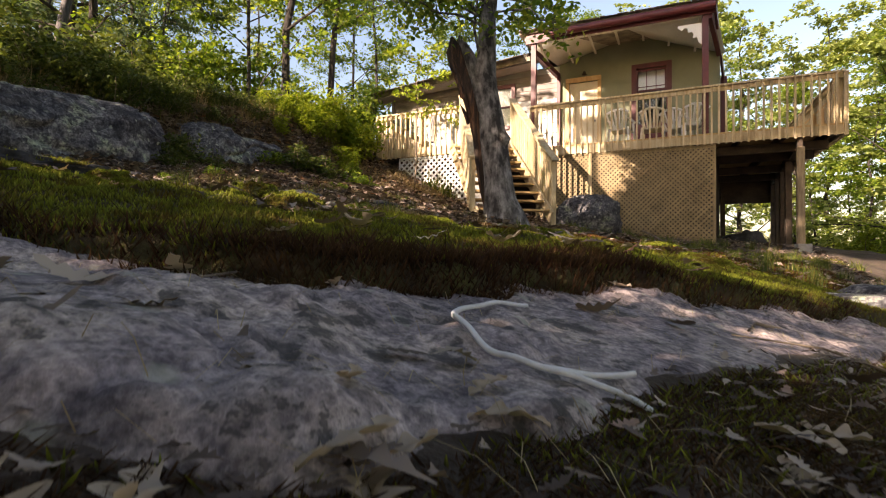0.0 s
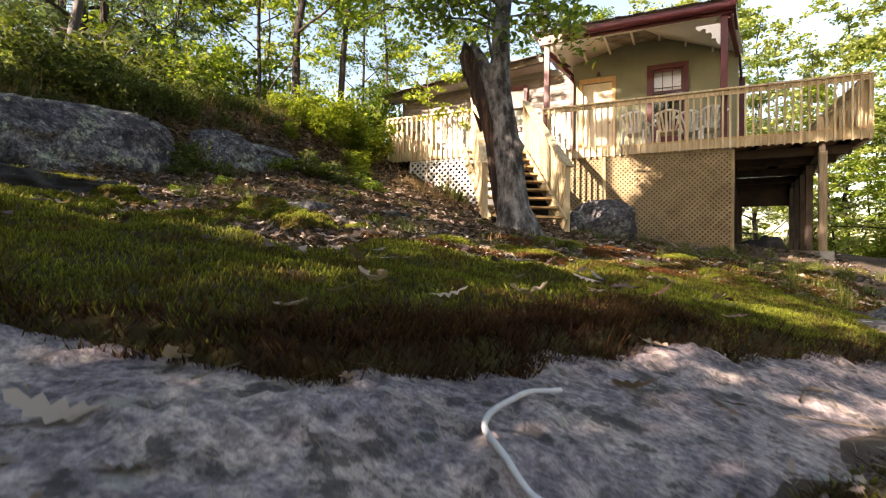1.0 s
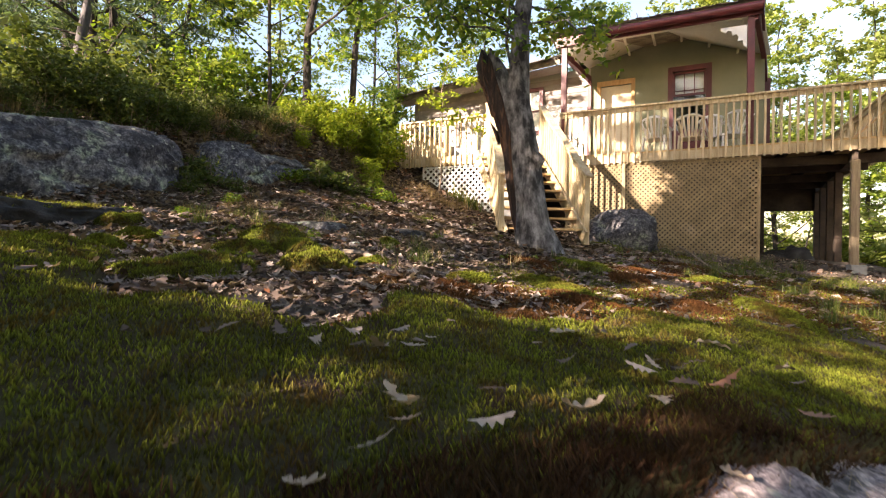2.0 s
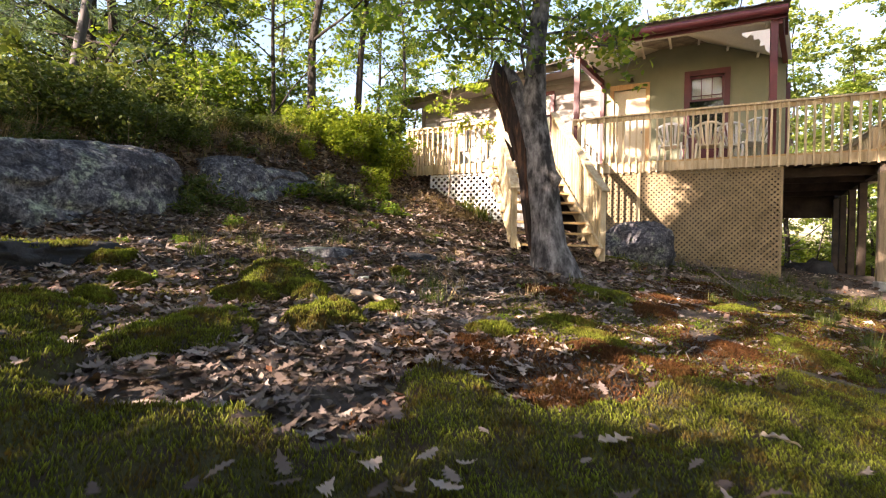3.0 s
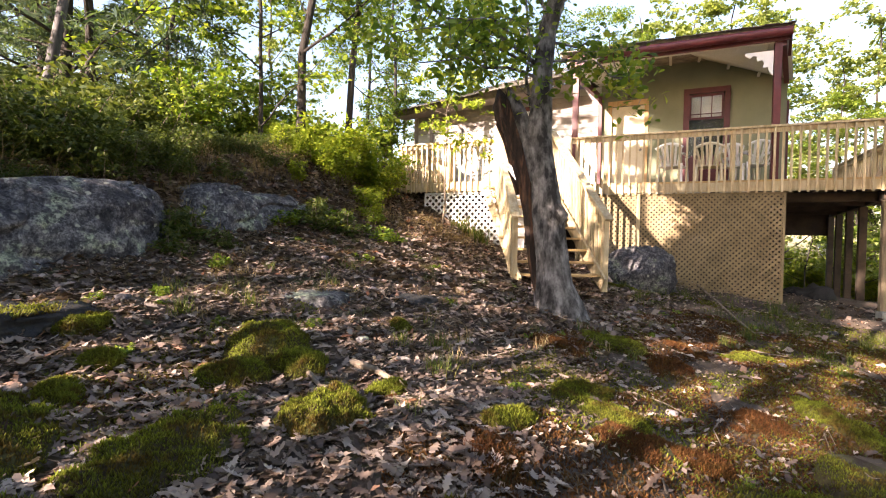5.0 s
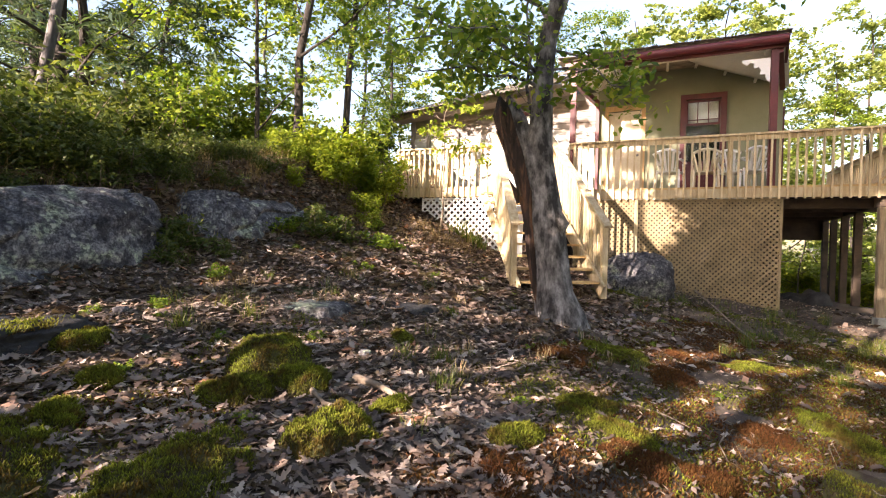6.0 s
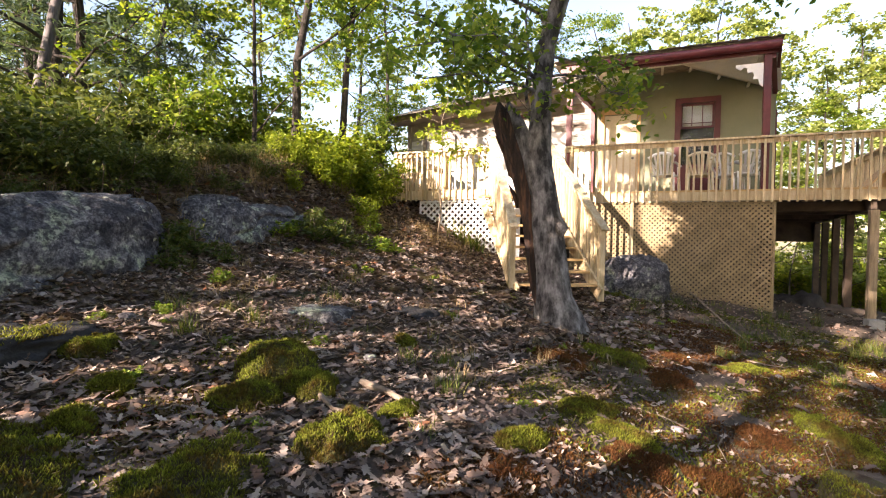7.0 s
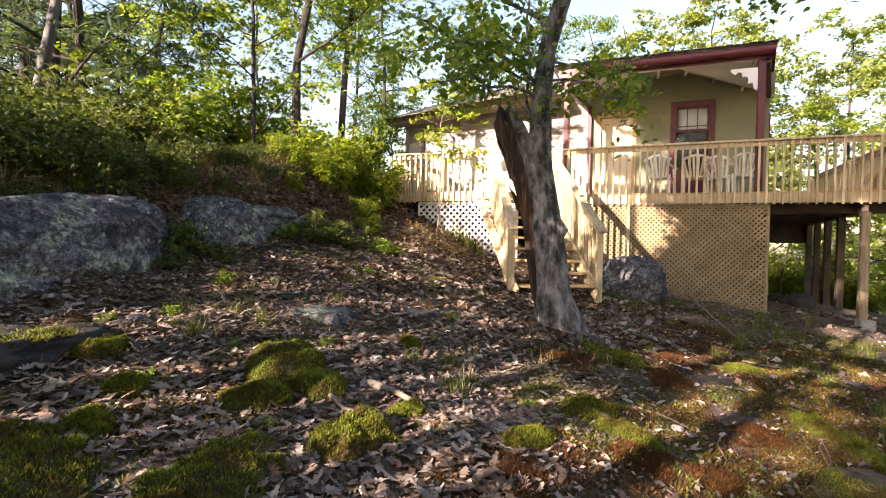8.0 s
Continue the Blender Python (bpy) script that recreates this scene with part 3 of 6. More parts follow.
cliff("outcrop", 0.2, 5.02, lambda u: 1.50 + 0.24 * smooth(0.5, 0.8, u) - 0.05 * smooth(0.9, 1.0, u), lambda u: (-5.52 - 0.30 * smooth(0.80, 1.0, u), 0.62 + 0.55 * smooth(0.55, 1.0, u)), 0.34, 3, "large grey lichen-covered granite outcrop in the bank", 0.22)
cliff("outcrop", 5.20, 8.15, lambda u: 1.84 - 0.05 * u, lambda u: (-5.60 - 0.14 * u, 1.14 + 0.26 * u), 0.34, 8, "lower grey granite outcrop beside the shrubs", 0.6)
boulder("ledge_rock", (-4.72, 2.72, 0.42), (0.36, 0.60, 0.24), 5, M_DARKROCK, "flat dark rock with moss on top", 0.25, 5, 0.22, power=1.0, cuts=8)
boulder("boulder", (-0.98, 10.8, 0.45), (0.70, 0.52, 0.66), 11, M_CLIFF, "rounded grey boulder beside the wooden stairs", 0.0, 5, 0.14, 25, power=1.0)
# near-black colour on this boulder stands in for the deck's shade
boulder("boulder", (2.1, 13.0, -0.05), (0.50, 0.5, 0.46), 14, M_DARKROCK, "boulder under the deck with shade in its dark colour", 0.0, 4, 0.25, power=1.0)
boulder("buried_rock", (-3.92, 5.12, 0.36), (0.52, 0.40, 0.24), 17, M_CLIFF, "half-buried grey rock among dead leaves", 0.2, 4, 0.2)
boulder("buried_rock", (-3.25, 5.85, 0.36), (0.36, 0.24, 0.18), 19, M_DARKROCK, "half-buried dark rock among dead leaves", 0.2, 4, 0.2)
boulder("buried_rock", (1.6, 4.6, -0.62), (0.30, 0.22, 0.16), 23, M_CLIFF, "grey rock at the foot of the slope", 0.2, 4, 0.2)
boulder("buried_rock", (2.2, 5.6, -0.62), (0.36, 0.28, 0.2), 27, M_CLIFF, "grey rock at the foot of the slope", 0.2, 4, 0.2)
stone_r = np.random.default_rng(5)
for n in range(16):
    sx, sy = (-0.96, 8.79) if n == 0 else (stone_r.uniform(-5, 2), stone_r.uniform(3.2, 11))
    s = stone_r.uniform(0.03, 0.075)
    boulder("stone", (sx, sy, float(rise(sx, sy)) + 0.2 * s), (s, s * 0.8, s * 0.6), 40 + n, M_ROCK if n % 2 == 0 else M_CLIFF, "small pale fieldstone on the slope", 0.1, 2, 0.25, n * 40, "fieldstones")


# ---- house ----
house = thing("house", (-2.5, 13.5, 0.2), "sage green cottage with maroon trim and covered porch", "house")
WALL_Y = 13.5


def wall_piece(name, x0, x1, z0, z1, y0, y1, material, label=""):
    return block(name, ((x0 + x1) / 2, (y0 + y1) / 2, (z0 + z1) / 2), (x1 - x0, y1 - y0, z1 - z0), material, house, label=label)


# the porch wall with its door and window openings and a gabled head
for x0, x1, z0, z1 in ((-2.08, -1.82, 2.42, 4.60), (-1.09, -0.14, 2.42, 4.60), (-0.14, 0.55, 2.42, 3.15), (0.55, 1.72, 2.42, 4.60), (-1.82, -1.09, 4.47, 4.60)):
    wall_piece("porch_wall", x0, x1, z0, z1, WALL_Y, WALL_Y + 0.16, M_GREEN, "sage green stucco wall")
bm = bmesh.new()
gable = [(-2.08, 4.60), (1.72, 4.60), (1.72, 4.75), (-0.20, 5.52), (-2.08, 5.02)]
rows = [[bm.verts.new((gx, yy, gz)) for gx, gz in gable] for yy in (WALL_Y, WALL_Y + 0.16)]
bm.faces.new(rows[0])
bm.faces.new(rows[1][::-1])
for k in range(5):
    bm.faces.new((rows[0][k], rows[1][k], rows[1][(k + 1) % 5], rows[0][(k + 1) % 5]))
bmesh.ops.recalc_face_normals(bm, faces=bm.faces)
part("gable", bm, M_GREEN, house, "sage green stucco gable")
# the foundation's dark colour carries the shade under the deck
wall_piece("side_foundation", 1.64, 1.72, -0.3, 2.30, WALL_Y + 0.2, 17.5, M_DARK, "foundation wall with under-deck shade in its colour")
wall_piece("side_wall", 1.59, 1.72, 2.30, 4.62, WALL_Y + 0.16, 17.5, M_GREEN, "sage green side wall")
wall_piece("foundation", -7.2, 1.64, -0.2, 2.30, WALL_Y + 0.02, WALL_Y + 0.2, M_DARK, "foundation wall with under-deck shade in its colour")
# lapped siding on the long wing, with a window opening at each end
wall_piece("wing_wall", -7.2, -2.09, 2.30, 5.0, WALL_Y + 0.05, WALL_Y + 0.2, M_SIDING)
# boards above 4.2 are darker: the eave's shade is put into their colour
for k in range(18):
    z = 2.46 + 0.135 * k
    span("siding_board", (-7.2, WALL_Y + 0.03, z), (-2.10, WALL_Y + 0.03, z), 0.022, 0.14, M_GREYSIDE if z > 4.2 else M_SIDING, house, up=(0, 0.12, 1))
wall_piece("end_wall", -7.2, -7.05, 1.5, 5.0, WALL_Y + 0.2, 17.5, M_GREYSIDE, "brown grey end wall")
wall_piece("corner_board", -7.24, -7.12, 2.3, 4.75, WALL_Y - 0.01, WALL_Y + 0.04, M_GREYSIDE)
wall_piece("back_wall", -7.2, 1.72, 0.0, 5.0, 17.5, 17.65, M_SIDING)


def glazed_door(x0, x1, z0, z1, trim, trim_wide, lower_dark=True):
    """A half-glazed door with wide painted trim, divided panes above and panels below."""
    w = thing("porch_door", ((x0 + x1) / 2, WALL_Y, DECK_Z), "", "")
    finish(w, house, "maroon half-glazed door with blind in its upper panes")
    y = WALL_Y - 0.02
    for nm, a, b in (("casing", (x0 - trim_wide, z1), (x1 + trim_wide, z1 + trim_wide)), ("casing", (x0 - trim_wide, DECK_Z), (x0, z1)), ("casing", (x1, DECK_Z), (x1 + trim_wide, z1))):
        block(nm, ((a[0] + b[0]) / 2, y, (a[1] + b[1]) / 2), (b[0] - a[0], 0.05, b[1] - a[1]), trim, w)
    block("lower_leaf", ((x0 + x1) / 2, y + 0.004, (DECK_Z + z0) / 2), (x1 - x0, 0.03, z0 - DECK_Z), trim, w)
    for cx in (x0 + 0.19, x1 - 0.19):
        block("door_panel", (cx, y - 0.016, DECK_Z + 0.36), (0.22, 0.014, 0.44), trim, w)
    mid = z0 + 0.62 * (z1 - z0)
    block("glass_pane", ((x0 + x1) / 2, WALL_Y + 0.055, (z0 + z1) / 2), (x1 - x0, 0.006, z1 - z0), M_GLASS, w)
    block("blind", ((x0 + x1) / 2, WALL_Y + 0.10, (mid + z1) / 2), (x1 - x0, 0.01, z1 - mid), M_IVORY, w, label="pale drawn blind")
    # dark sheet behind the lower panes imitates the unlit room
    block("dark_room", ((x0 + x1) / 2, WALL_Y + 0.14, (z0 + mid) / 2), (x1 - x0, 0.01, mid - z0), M_DARK, w, label="dark sheet standing in for the unlit room")
    for z in (z0 + 0.025, mid, z1 - 0.025):
        block("sash_rail", ((x0 + x1) / 2, WALL_Y + 0.045, z), (x1 - x0, 0.03, 0.05), trim, w)
    for k in range(4):
        xx = x0 + 0.02 + (x1 - x0 - 0.04) * k / 3
        block("muntin", (xx, WALL_Y + 0.045, (mid + z1) / 2), (0.018 if 0 < k < 3 else 0.04, 0.025, z1 - mid), trim, w)
    block("muntin", ((x0 + x1) / 2, WALL_Y + 0.045, mid + 0.10), (x1 - x0, 0.022, 0.018), trim, w)
    return w


glazed_door(-0.14, 0.55, 3.15, 4.60, M_RED, 0.12)


def wing_window(x0, x1, z0, z1, trim):
    w = thing("window", ((x0 + x1) / 2, WALL_Y, z0), "", "")
    finish(w, house, "wing window with painted trim and pale curtain")
    y = WALL_Y - 0.03
    for cx, cz, sx, sz in (((x0 + x1) / 2, z1 + 0.05, x1 - x0 + 0.2, 0.1), ((x0 + x1) / 2, z0 - 0.05, x1 - x0 + 0.2, 0.1), (x0 - 0.05, (z0 + z1) / 2, 0.1, z1 - z0), (x1 + 0.05, (z0 + z1) / 2, 0.1, z1 - z0), ((x0 + x1) / 2, (z0 + z1) / 2, x1 - x0, 0.04)):
        block("casing", (cx, y, cz), (sx, 0.05, sz), trim, w)
    block("glass_pane", ((x0 + x1) / 2, WALL_Y - 0.002, (z0 + z1) / 2), (x1 - x0, 0.005, z1 - z0), M_GLASS, w)
    block("curtain", ((x0 + x1) / 2, WALL_Y + 0.008, (z0 + z1) / 2), (x1 - x0, 0.006, z1 - z0), M_IVORY, w)


wing_window(-6.62, -5.85, 3.35, 4.16, M_GREYSIDE)
wing_window(-3.95, -3.40, 3.50, 4.55, M_RED)

# porch door
door = thing("door", (-1.45, WALL_Y, DECK_Z), "", "")
finish(door, house, "closed cream panel door with pine casing")
block("door_leaf", (-1.455, WALL_Y + 0.06, 3.44), (0.73, 0.045, 2.04), M_DOOR, door)
for cx, cz, sx, sz in ((-1.455, 4.53, 0.91, 0.12), (-1.865, 3.44, 0.09, 2.05), (-1.045, 3.44, 0.09, 2.05)):
    block("casing", (cx, WALL_Y - 0.015, cz), (sx, 0.05, sz), M_JAMB, door)
for cz, sz in ((2.85, 0.62), (3.85, 0.80)):
    for cx in (-1.62, -1.29):
        block("door_panel", (cx, WALL_Y + 0.034, cz), (0.23, 0.012, sz), M_DOOR, door)
bm = bmesh.new()
bmesh.ops.create_uvsphere(bm, u_segments=12, v_segments=8, radius=0.032, matrix=pose(-1.16, WALL_Y - 0.02, 3.4))
part("door_knob", bm, M_CONCRETE, door, "dull metal knob", True)
lamp = thing("porch_lamp", (-1.42, WALL_Y - 0.06, 4.66), "small dark wall lamp above the porch door", "lamp")
bm = bmesh.new()
add_box(bm, (0.08, 0.04, 0.06), pose(-1.42, WALL_Y - 0.02, 4.68), 0.01)
part("wall_plate", bm, M_UNDER, lamp)
bm = bmesh.new()
bmesh.ops.create_cone(bm, cap_ends=True, segments=12, radius1=0.06, radius2=0.03, depth=0.08, matrix=pose(-1.42, WALL_Y - 0.08, 4.67))
part("shade", bm, M_UNDER, lamp)

# porch roof: posts, beams, gutter, rafters, ceiling and shingles
EAVE_Y, EAVE_Z = 11.86, 5.20
for px in (-2.42, 1.28):
    block("porch_post", (px, 11.95, (DECK_Z + 5.0) / 2), (0.12, 0.12, 5.0 - DECK_Z), M_RED, house, label="maroon porch post")
block("porch_post", (1.98, 15.2, (DECK_Z + 4.70) / 2), (0.15, 0.15, 4.70 - DECK_Z), M_RED, house, label="maroon corner post")
block("porch_post", (-2.09, 13.44, (DECK_Z + 4.66) / 2), (0.09, 0.09, 4.66 - DECK_Z), M_RED, house, label="maroon corner post")
span("front_beam", (-2.55, 11.95, 5.02), (1.40, 11.95, 5.04), 0.10, 0.06, M_CEIL, house)
span("side_beam", (-2.42, 11.9, 4.80), (-2.10, 13.5, 4.70), 0.09, 0.13, M_RED, house)
span("side_beam", (1.36, 11.9, 4.98), (1.70, 13.5, 4.72), 0.09, 0.13, M_RED, house)
span("rake_board", (1.45, 11.80, 5.16), (1.99, 15.3, 4.72), 0.05, 0.24, M_RED, house, "maroon rake board")


def gutter(x0, x1, y, z, tilt):
    """A rounded trough gutter."""
    a = np.linspace(math.pi, 2 * math.pi, 9)
    prof = [(y + 0.07 * math.cos(t), z + 0.085 * math.sin(t)) for t in a] + [(y + 0.07, z + 0.055), (y - 0.075, z + 0.055)]
    v = np.array([(xx, yy, zz + tilt * (xx - x0)) for xx in np.linspace(x0, x1, 9) for yy, zz in prof])
    n, k = 9, len(prof)
    f = [(i * k + j, i * k + (j + 1) % k, (i + 1) * k + (j + 1) % k, (i + 1) * k + j) for i in range(n - 1) for j in range(k)]
    return raw("gutter", v, f, M_RED, house, "glossy maroon gutter")


gutter(-2.02, 1.46, EAVE_Y - 0.11, EAVE_Z - 0.09, 0.006)
span("fascia", (-2.60, EAVE_Y, 5.10), (1.46, EAVE_Y, 5.12), 0.04, 0.24, M_RED, house)
for k in range(7):
    x0 = -2.3 + k * 0.58
    top = 5.50 - (0.26 * (-0.2 - x0) if x0 < -0.2 else 0.40 * (x0 + 0.2))
    span("rafter", (x0, 11.92, 5.05), (x0, 13.5, max(4.72, top - 0.07)), 0.05, 0.05, M_CEIL, house)
ceil_v = np.array([(-2.62, 11.84, 5.07), (-0.4, 11.84, 5.10), (1.46, 11.84, 5.12), (1.82, 13.52, 4.72), (-0.20, 13.52, 5.50), (-2.12, 13.52, 4.99)])
ceil_v = np.concatenate([ceil_v, ceil_v + (0, 0, 0.05)])
ceil_f = [(0, 1, 4, 5), (1, 2, 3, 4), (6, 11, 10, 7), (7, 10, 9, 8), (0, 6, 7, 1), (1, 7, 8, 2), (2, 8, 9, 3), (3, 9, 10, 4), (4, 10, 11, 5), (5, 11, 6, 0)]
raw("porch_ceiling", ceil_v, ceil_f, M_CEIL, house, "cream painted board ceiling")


def bracket(x, y, z, sx):
    """A white gingerbread bracket with three scallops."""
    pts = [(0, 0), (0.46, 0), (0.46, -0.05), (0.38, -0.11), (0.33, -0.06), (0.27, -0.08), (0.26, -0.17), (0.18, -0.16), (0.15, -0.22), (0.17, -0.30), (0.08, -0.30), (0.06, -0.40), (0.0, -0.46)]
    bm = bmesh.new()
    rows = [[bm.verts.new((x + sx * a, yy, z + b)) for a, b in pts] for yy in (y - 0.02, y + 0.02)]
    bm.faces.new(rows[0])
    bm.faces.new(rows[1][::-1])
    for k in range(len(pts)):
        bm.faces.new((rows[0][k], rows[0][(k + 1) % len(pts)], rows[1][(k + 1) % len(pts)], rows[1][k]))
    bmesh.ops.recalc_face_normals(bm, faces=bm.faces)
    return part("bracket", bm, M_PLASTIC, house, "white scalloped gingerbread bracket")


bracket(1.21, 11.95, 4.86, -1)

def end_gable(x):
    bm = bmesh.new()
    pts = [(13.72, 4.98), (17.6, 4.98), (17.6, 6.42)]
    rows = [[bm.verts.new((xx, a, b)) for a, b in pts] for xx in (x, x + 0.15)]
    bm.faces.new(rows[0])
    bm.faces.new(rows[1][::-1])
    for k in range(3):
        bm.faces.new((rows[0][k], rows[0][(k + 1) % 3], rows[1][(k + 1) % 3], rows[1][k]))
    bmesh.ops.recalc_face_normals(bm, faces=bm.faces)
    return part("end_gable", bm, M_GREYSIDE, house, "brown grey end gable")


end_gable(-7.2)
end_gable(-2.95)
wall_piece("back_wall", -7.2, -2.8, 5.0, 6.4, 17.5, 17.65, M_SIDING)

# roofs: a low slope over porch and wing, with shingle courses along the eaves
def roof_slab(name, pts, thick, label):
    v = np.array(pts, float)
    n = len(v)
    v = np.concatenate([v, v + (0, 0, thick)])
    f = [tuple(range(n))[::-1], tuple(range(n, 2 * n))]
    bm = bmesh.new()
    vs = [bm.verts.new(p) for p in v]
    for face in f:
        bm.faces.new([vs[k] for k in face])
    for k in range(n):
        bm.faces.new((vs[k], vs[(k + 1) % n], vs[n + (k + 1) % n], vs[n + k]))
    return part(name, bm, M_SHINGLE, house, label)


roof_slab("roof", [(-2.75, 11.78, 5.21), (1.50, 11.78, 5.23), (2.05, 17.7, 5.55), (-2.75, 17.7, 5.62)], 0.05, "weathered tan shingle porch roof")
roof_slab("roof", [(-7.65, 12.95, 4.66), (-2.76, 12.72, 5.06), (-2.76, 17.75, 6.95), (-7.65, 17.75, 6.5)], 0.06, "weathered tan shingle wing roof")
span("eave_board", (-7.65, 12.97, 4.62), (-2.70, 12.74, 5.00), 0.03, 0.12, M_SHINGLE, house)
span("soffit", (-7.6, 13.25, 4.60), (-2.70, 13.1, 4.95), 0.5, 0.02, M_GREYSIDE, house)
for j in range(9):
    for k in range(20):
        u = (k + 0.5 * (j % 2)) / 20
        y0, lift = 12.9 + 0.42 * j, 0.38 * 0.42 * j
        block("shingle", (-7.5 + 4.72 * u, y0 - 0.2 * u, 4.735 + lift + 0.385 * u + 0.02 * u * j), (0.232, 0.44, 0.012), M_SHINGLE, house, (20.5, -4.6, 0))
for k in range(34):
    x0 = -2.74 + k * 0.125
    block("shingle", (x0 + 0.06, 11.74 + 0.01 * (k % 3), 5.262 + 0.003 * (k % 4)), (0.118, 0.14, 0.012), M_SHINGLE, house, (2 + (k * 7) % 5, 0, 0))


# ---- deck ----
deck = thing("deck", (-1.0, 11.77, 0.2), "raised pressure-treated wooden deck with baluster railing", "deck")
A, B, C, E = (-6.05, 10.72), (-3.68, 10.72), (-2.45, 11.77), (3.62, 11.77)
FAR = 17.6


def rail_run(p, q, RAIL_Z=RAIL_Z):
    """A cap, a rail and balusters that reach down over the rim board."""
    p, q = Vector((*p, 0)), Vector((*q, 0))
    w = (q - p).normalized()
    out = Vector((w.y, -w.x, 0))
    up = lambda a, z, o=0.0: (a.x + out.x * o, a.y + out.y * o, z)  # noqa: E731
    span("rim_board", up(p, 2.305), up(q, 2.305), 0.04, 0.20, M_LUMBER, deck)
    span("rail_cap", up(p, RAIL_Z, 0.01), up(q, RAIL_Z, 0.01), 0.135, 0.036, M_LUMBER, deck)
    span("top_rail", up(p, RAIL_Z - 0.065), up(q, RAIL_Z - 0.065), 0.036, 0.085, M_LUMBER, deck)
    n = max(2, round((q - p).length / 0.131))
    for k in range(n + 1):
        a = p + w * ((q - p).length * (k / n))
        o = span("baluster", up(a, RIM_Z - 0.025, 0.042), up(a, RAIL_Z - 0.02, 0.042), 0.036, 0.036, M_LUMBER, deck, up=out)
    for k in range(3):
        a = p + w * ((q - p).length * (0.02 + 0.48 * k))
        block("rail_post", (a.x - out.x * 0.065, a.y - out.y * 0.065, (DECK_Z + RAIL_Z) / 2 - 0.02), (0.085, 0.085, RAIL_Z - DECK_Z - 0.04), M_LUMBER, deck, (0, 0, math.degrees(math.atan2(w.y, w.x))))


rail_run(A, B, 3.26)
rail_run(C, E)
rail_run((A[0], 13.45), A, 3.26)
rail_run(E, (E[0], FAR))
span("rim_board", (*B, 2.305), (*C, 2.305), 0.04, 0.20, M_LUMBER, deck)
for n in range(23):
    yy = 10.80 + n * 0.145
    x0, x1 = A[0], E[0]
    if yy < C[1]:
        x1 = B[0] + (yy - B[1]) / (C[1] - B[1]) * (C[0] - B[0])
    if yy > 13.45:
        x0 = 1.76
    span("deck_board", (x0 + 0.02, yy, DECK_Z - 0.02), (x1 - 0.02, yy, DECK_Z - 0.02), 0.138, 0.036, M_TREAD, deck)
for n in range(24):
    yy = 14.13 + n * 0.145
    span("deck_board", (1.76, yy, DECK_Z - 0.02), (3.6, yy, DECK_Z - 0.02), 0.138, 0.036, M_TREAD, deck)
# joists, beams and header are coloured dark to imitate under-deck shade
for n in range(13):
    x0 = -5.8 + n * 0.77
    y0 = 10.75 if x0 < B[0] else (C[1] if x0 > C[0] else B[1] + (x0 - B[0]) * 0.7) + 0.03
    y1 = 13.45 if x0 < 2.1 else FAR
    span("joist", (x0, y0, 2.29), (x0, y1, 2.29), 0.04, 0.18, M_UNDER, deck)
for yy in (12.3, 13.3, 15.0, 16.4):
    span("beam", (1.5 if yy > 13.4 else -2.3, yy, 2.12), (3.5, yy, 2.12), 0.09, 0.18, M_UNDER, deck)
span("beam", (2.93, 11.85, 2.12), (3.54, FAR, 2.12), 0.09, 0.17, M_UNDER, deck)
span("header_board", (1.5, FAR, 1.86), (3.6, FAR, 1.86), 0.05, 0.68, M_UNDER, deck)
# posts behind the front one get the shade-darkened timber
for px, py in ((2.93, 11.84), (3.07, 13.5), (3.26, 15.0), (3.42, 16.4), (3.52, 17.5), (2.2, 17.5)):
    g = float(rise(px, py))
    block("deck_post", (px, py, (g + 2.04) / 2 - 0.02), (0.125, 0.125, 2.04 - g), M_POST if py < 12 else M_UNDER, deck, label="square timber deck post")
block_ob = thing("cinder_block", (2.93, 11.80, float(rise(2.93, 11.8))), "grey concrete block at the foot of the deck post", "concrete block")
bm = bmesh.new()
add_box(bm, (0.24, 0.20, 0.18), pose(2.93, 11.68, float(rise(2.93, 11.68)) + 0.06, 0, 0, 8), 0.008)
part("block_body", bm, M_CONCRETE, block_ob)


def lattice_panel(name, x0, x1, low, high, y, step, wide, material, label):
    """Crossed diagonal slats, cut to an outline whose lower edge may slope: low(x)."""
    panel = thing(name, ((x0 + x1) / 2, y, (low(x0) + low(x1)) / 2), label, "lattice")
    for way, dy in ((1, 0.0), (-1, 0.011)):
        c = -8.0
        while c < 8.0:
            c += step
            ts = np.linspace(0, 1, 241)
            xs = x0 + (x1 - x0) * ts
            zs = way * (xs - (x0 + x1) / 2) + (low(x0) + high) / 2 + c
            ok = (zs < high) & (zs > np.array([low(v) for v in xs]))
            if ok.sum() < 4:
                continue
            i, j = np.flatnonzero(ok)[[0, -1]]
            span("slat", (xs[i], y + dy, zs[i]), (xs[j], y + dy, zs[j]), 0.009, wide, material, panel, up=(0, 0.001, 1))
    for p, q in (((x0, low(x0)), (x0, high)), ((x1, low(x1)), (x1, high)), ((x0, low(x0)), (x1, low(x1))), ((x0, high - 0.02), (x1, high - 0.02))):
        span("edge_strip", (p[0], y - 0.012, p[1]), (q[0], y - 0.012, q[1]), 0.012, 0.04, material, panel, up=(1, 0, 0) if p[0] == q[0] else (0, 0, 1))
    return panel


lattice_panel("lattice_screen", -2.30, 1.44, lambda v: 0.48 - 0.098 * (v + 2.3), 2.19, 11.80, 0.098, 0.039, M_LATTICE, "tan diagonal lattice skirting under the deck")
lattice_panel("lattice_screen", -5.45, -3.62, lambda v: 1.88 - 0.58 * (v + 5.45), 2.19, 10.76, 0.145, 0.042, M_WHITELAT, "white diagonal lattice skirting under the deck")
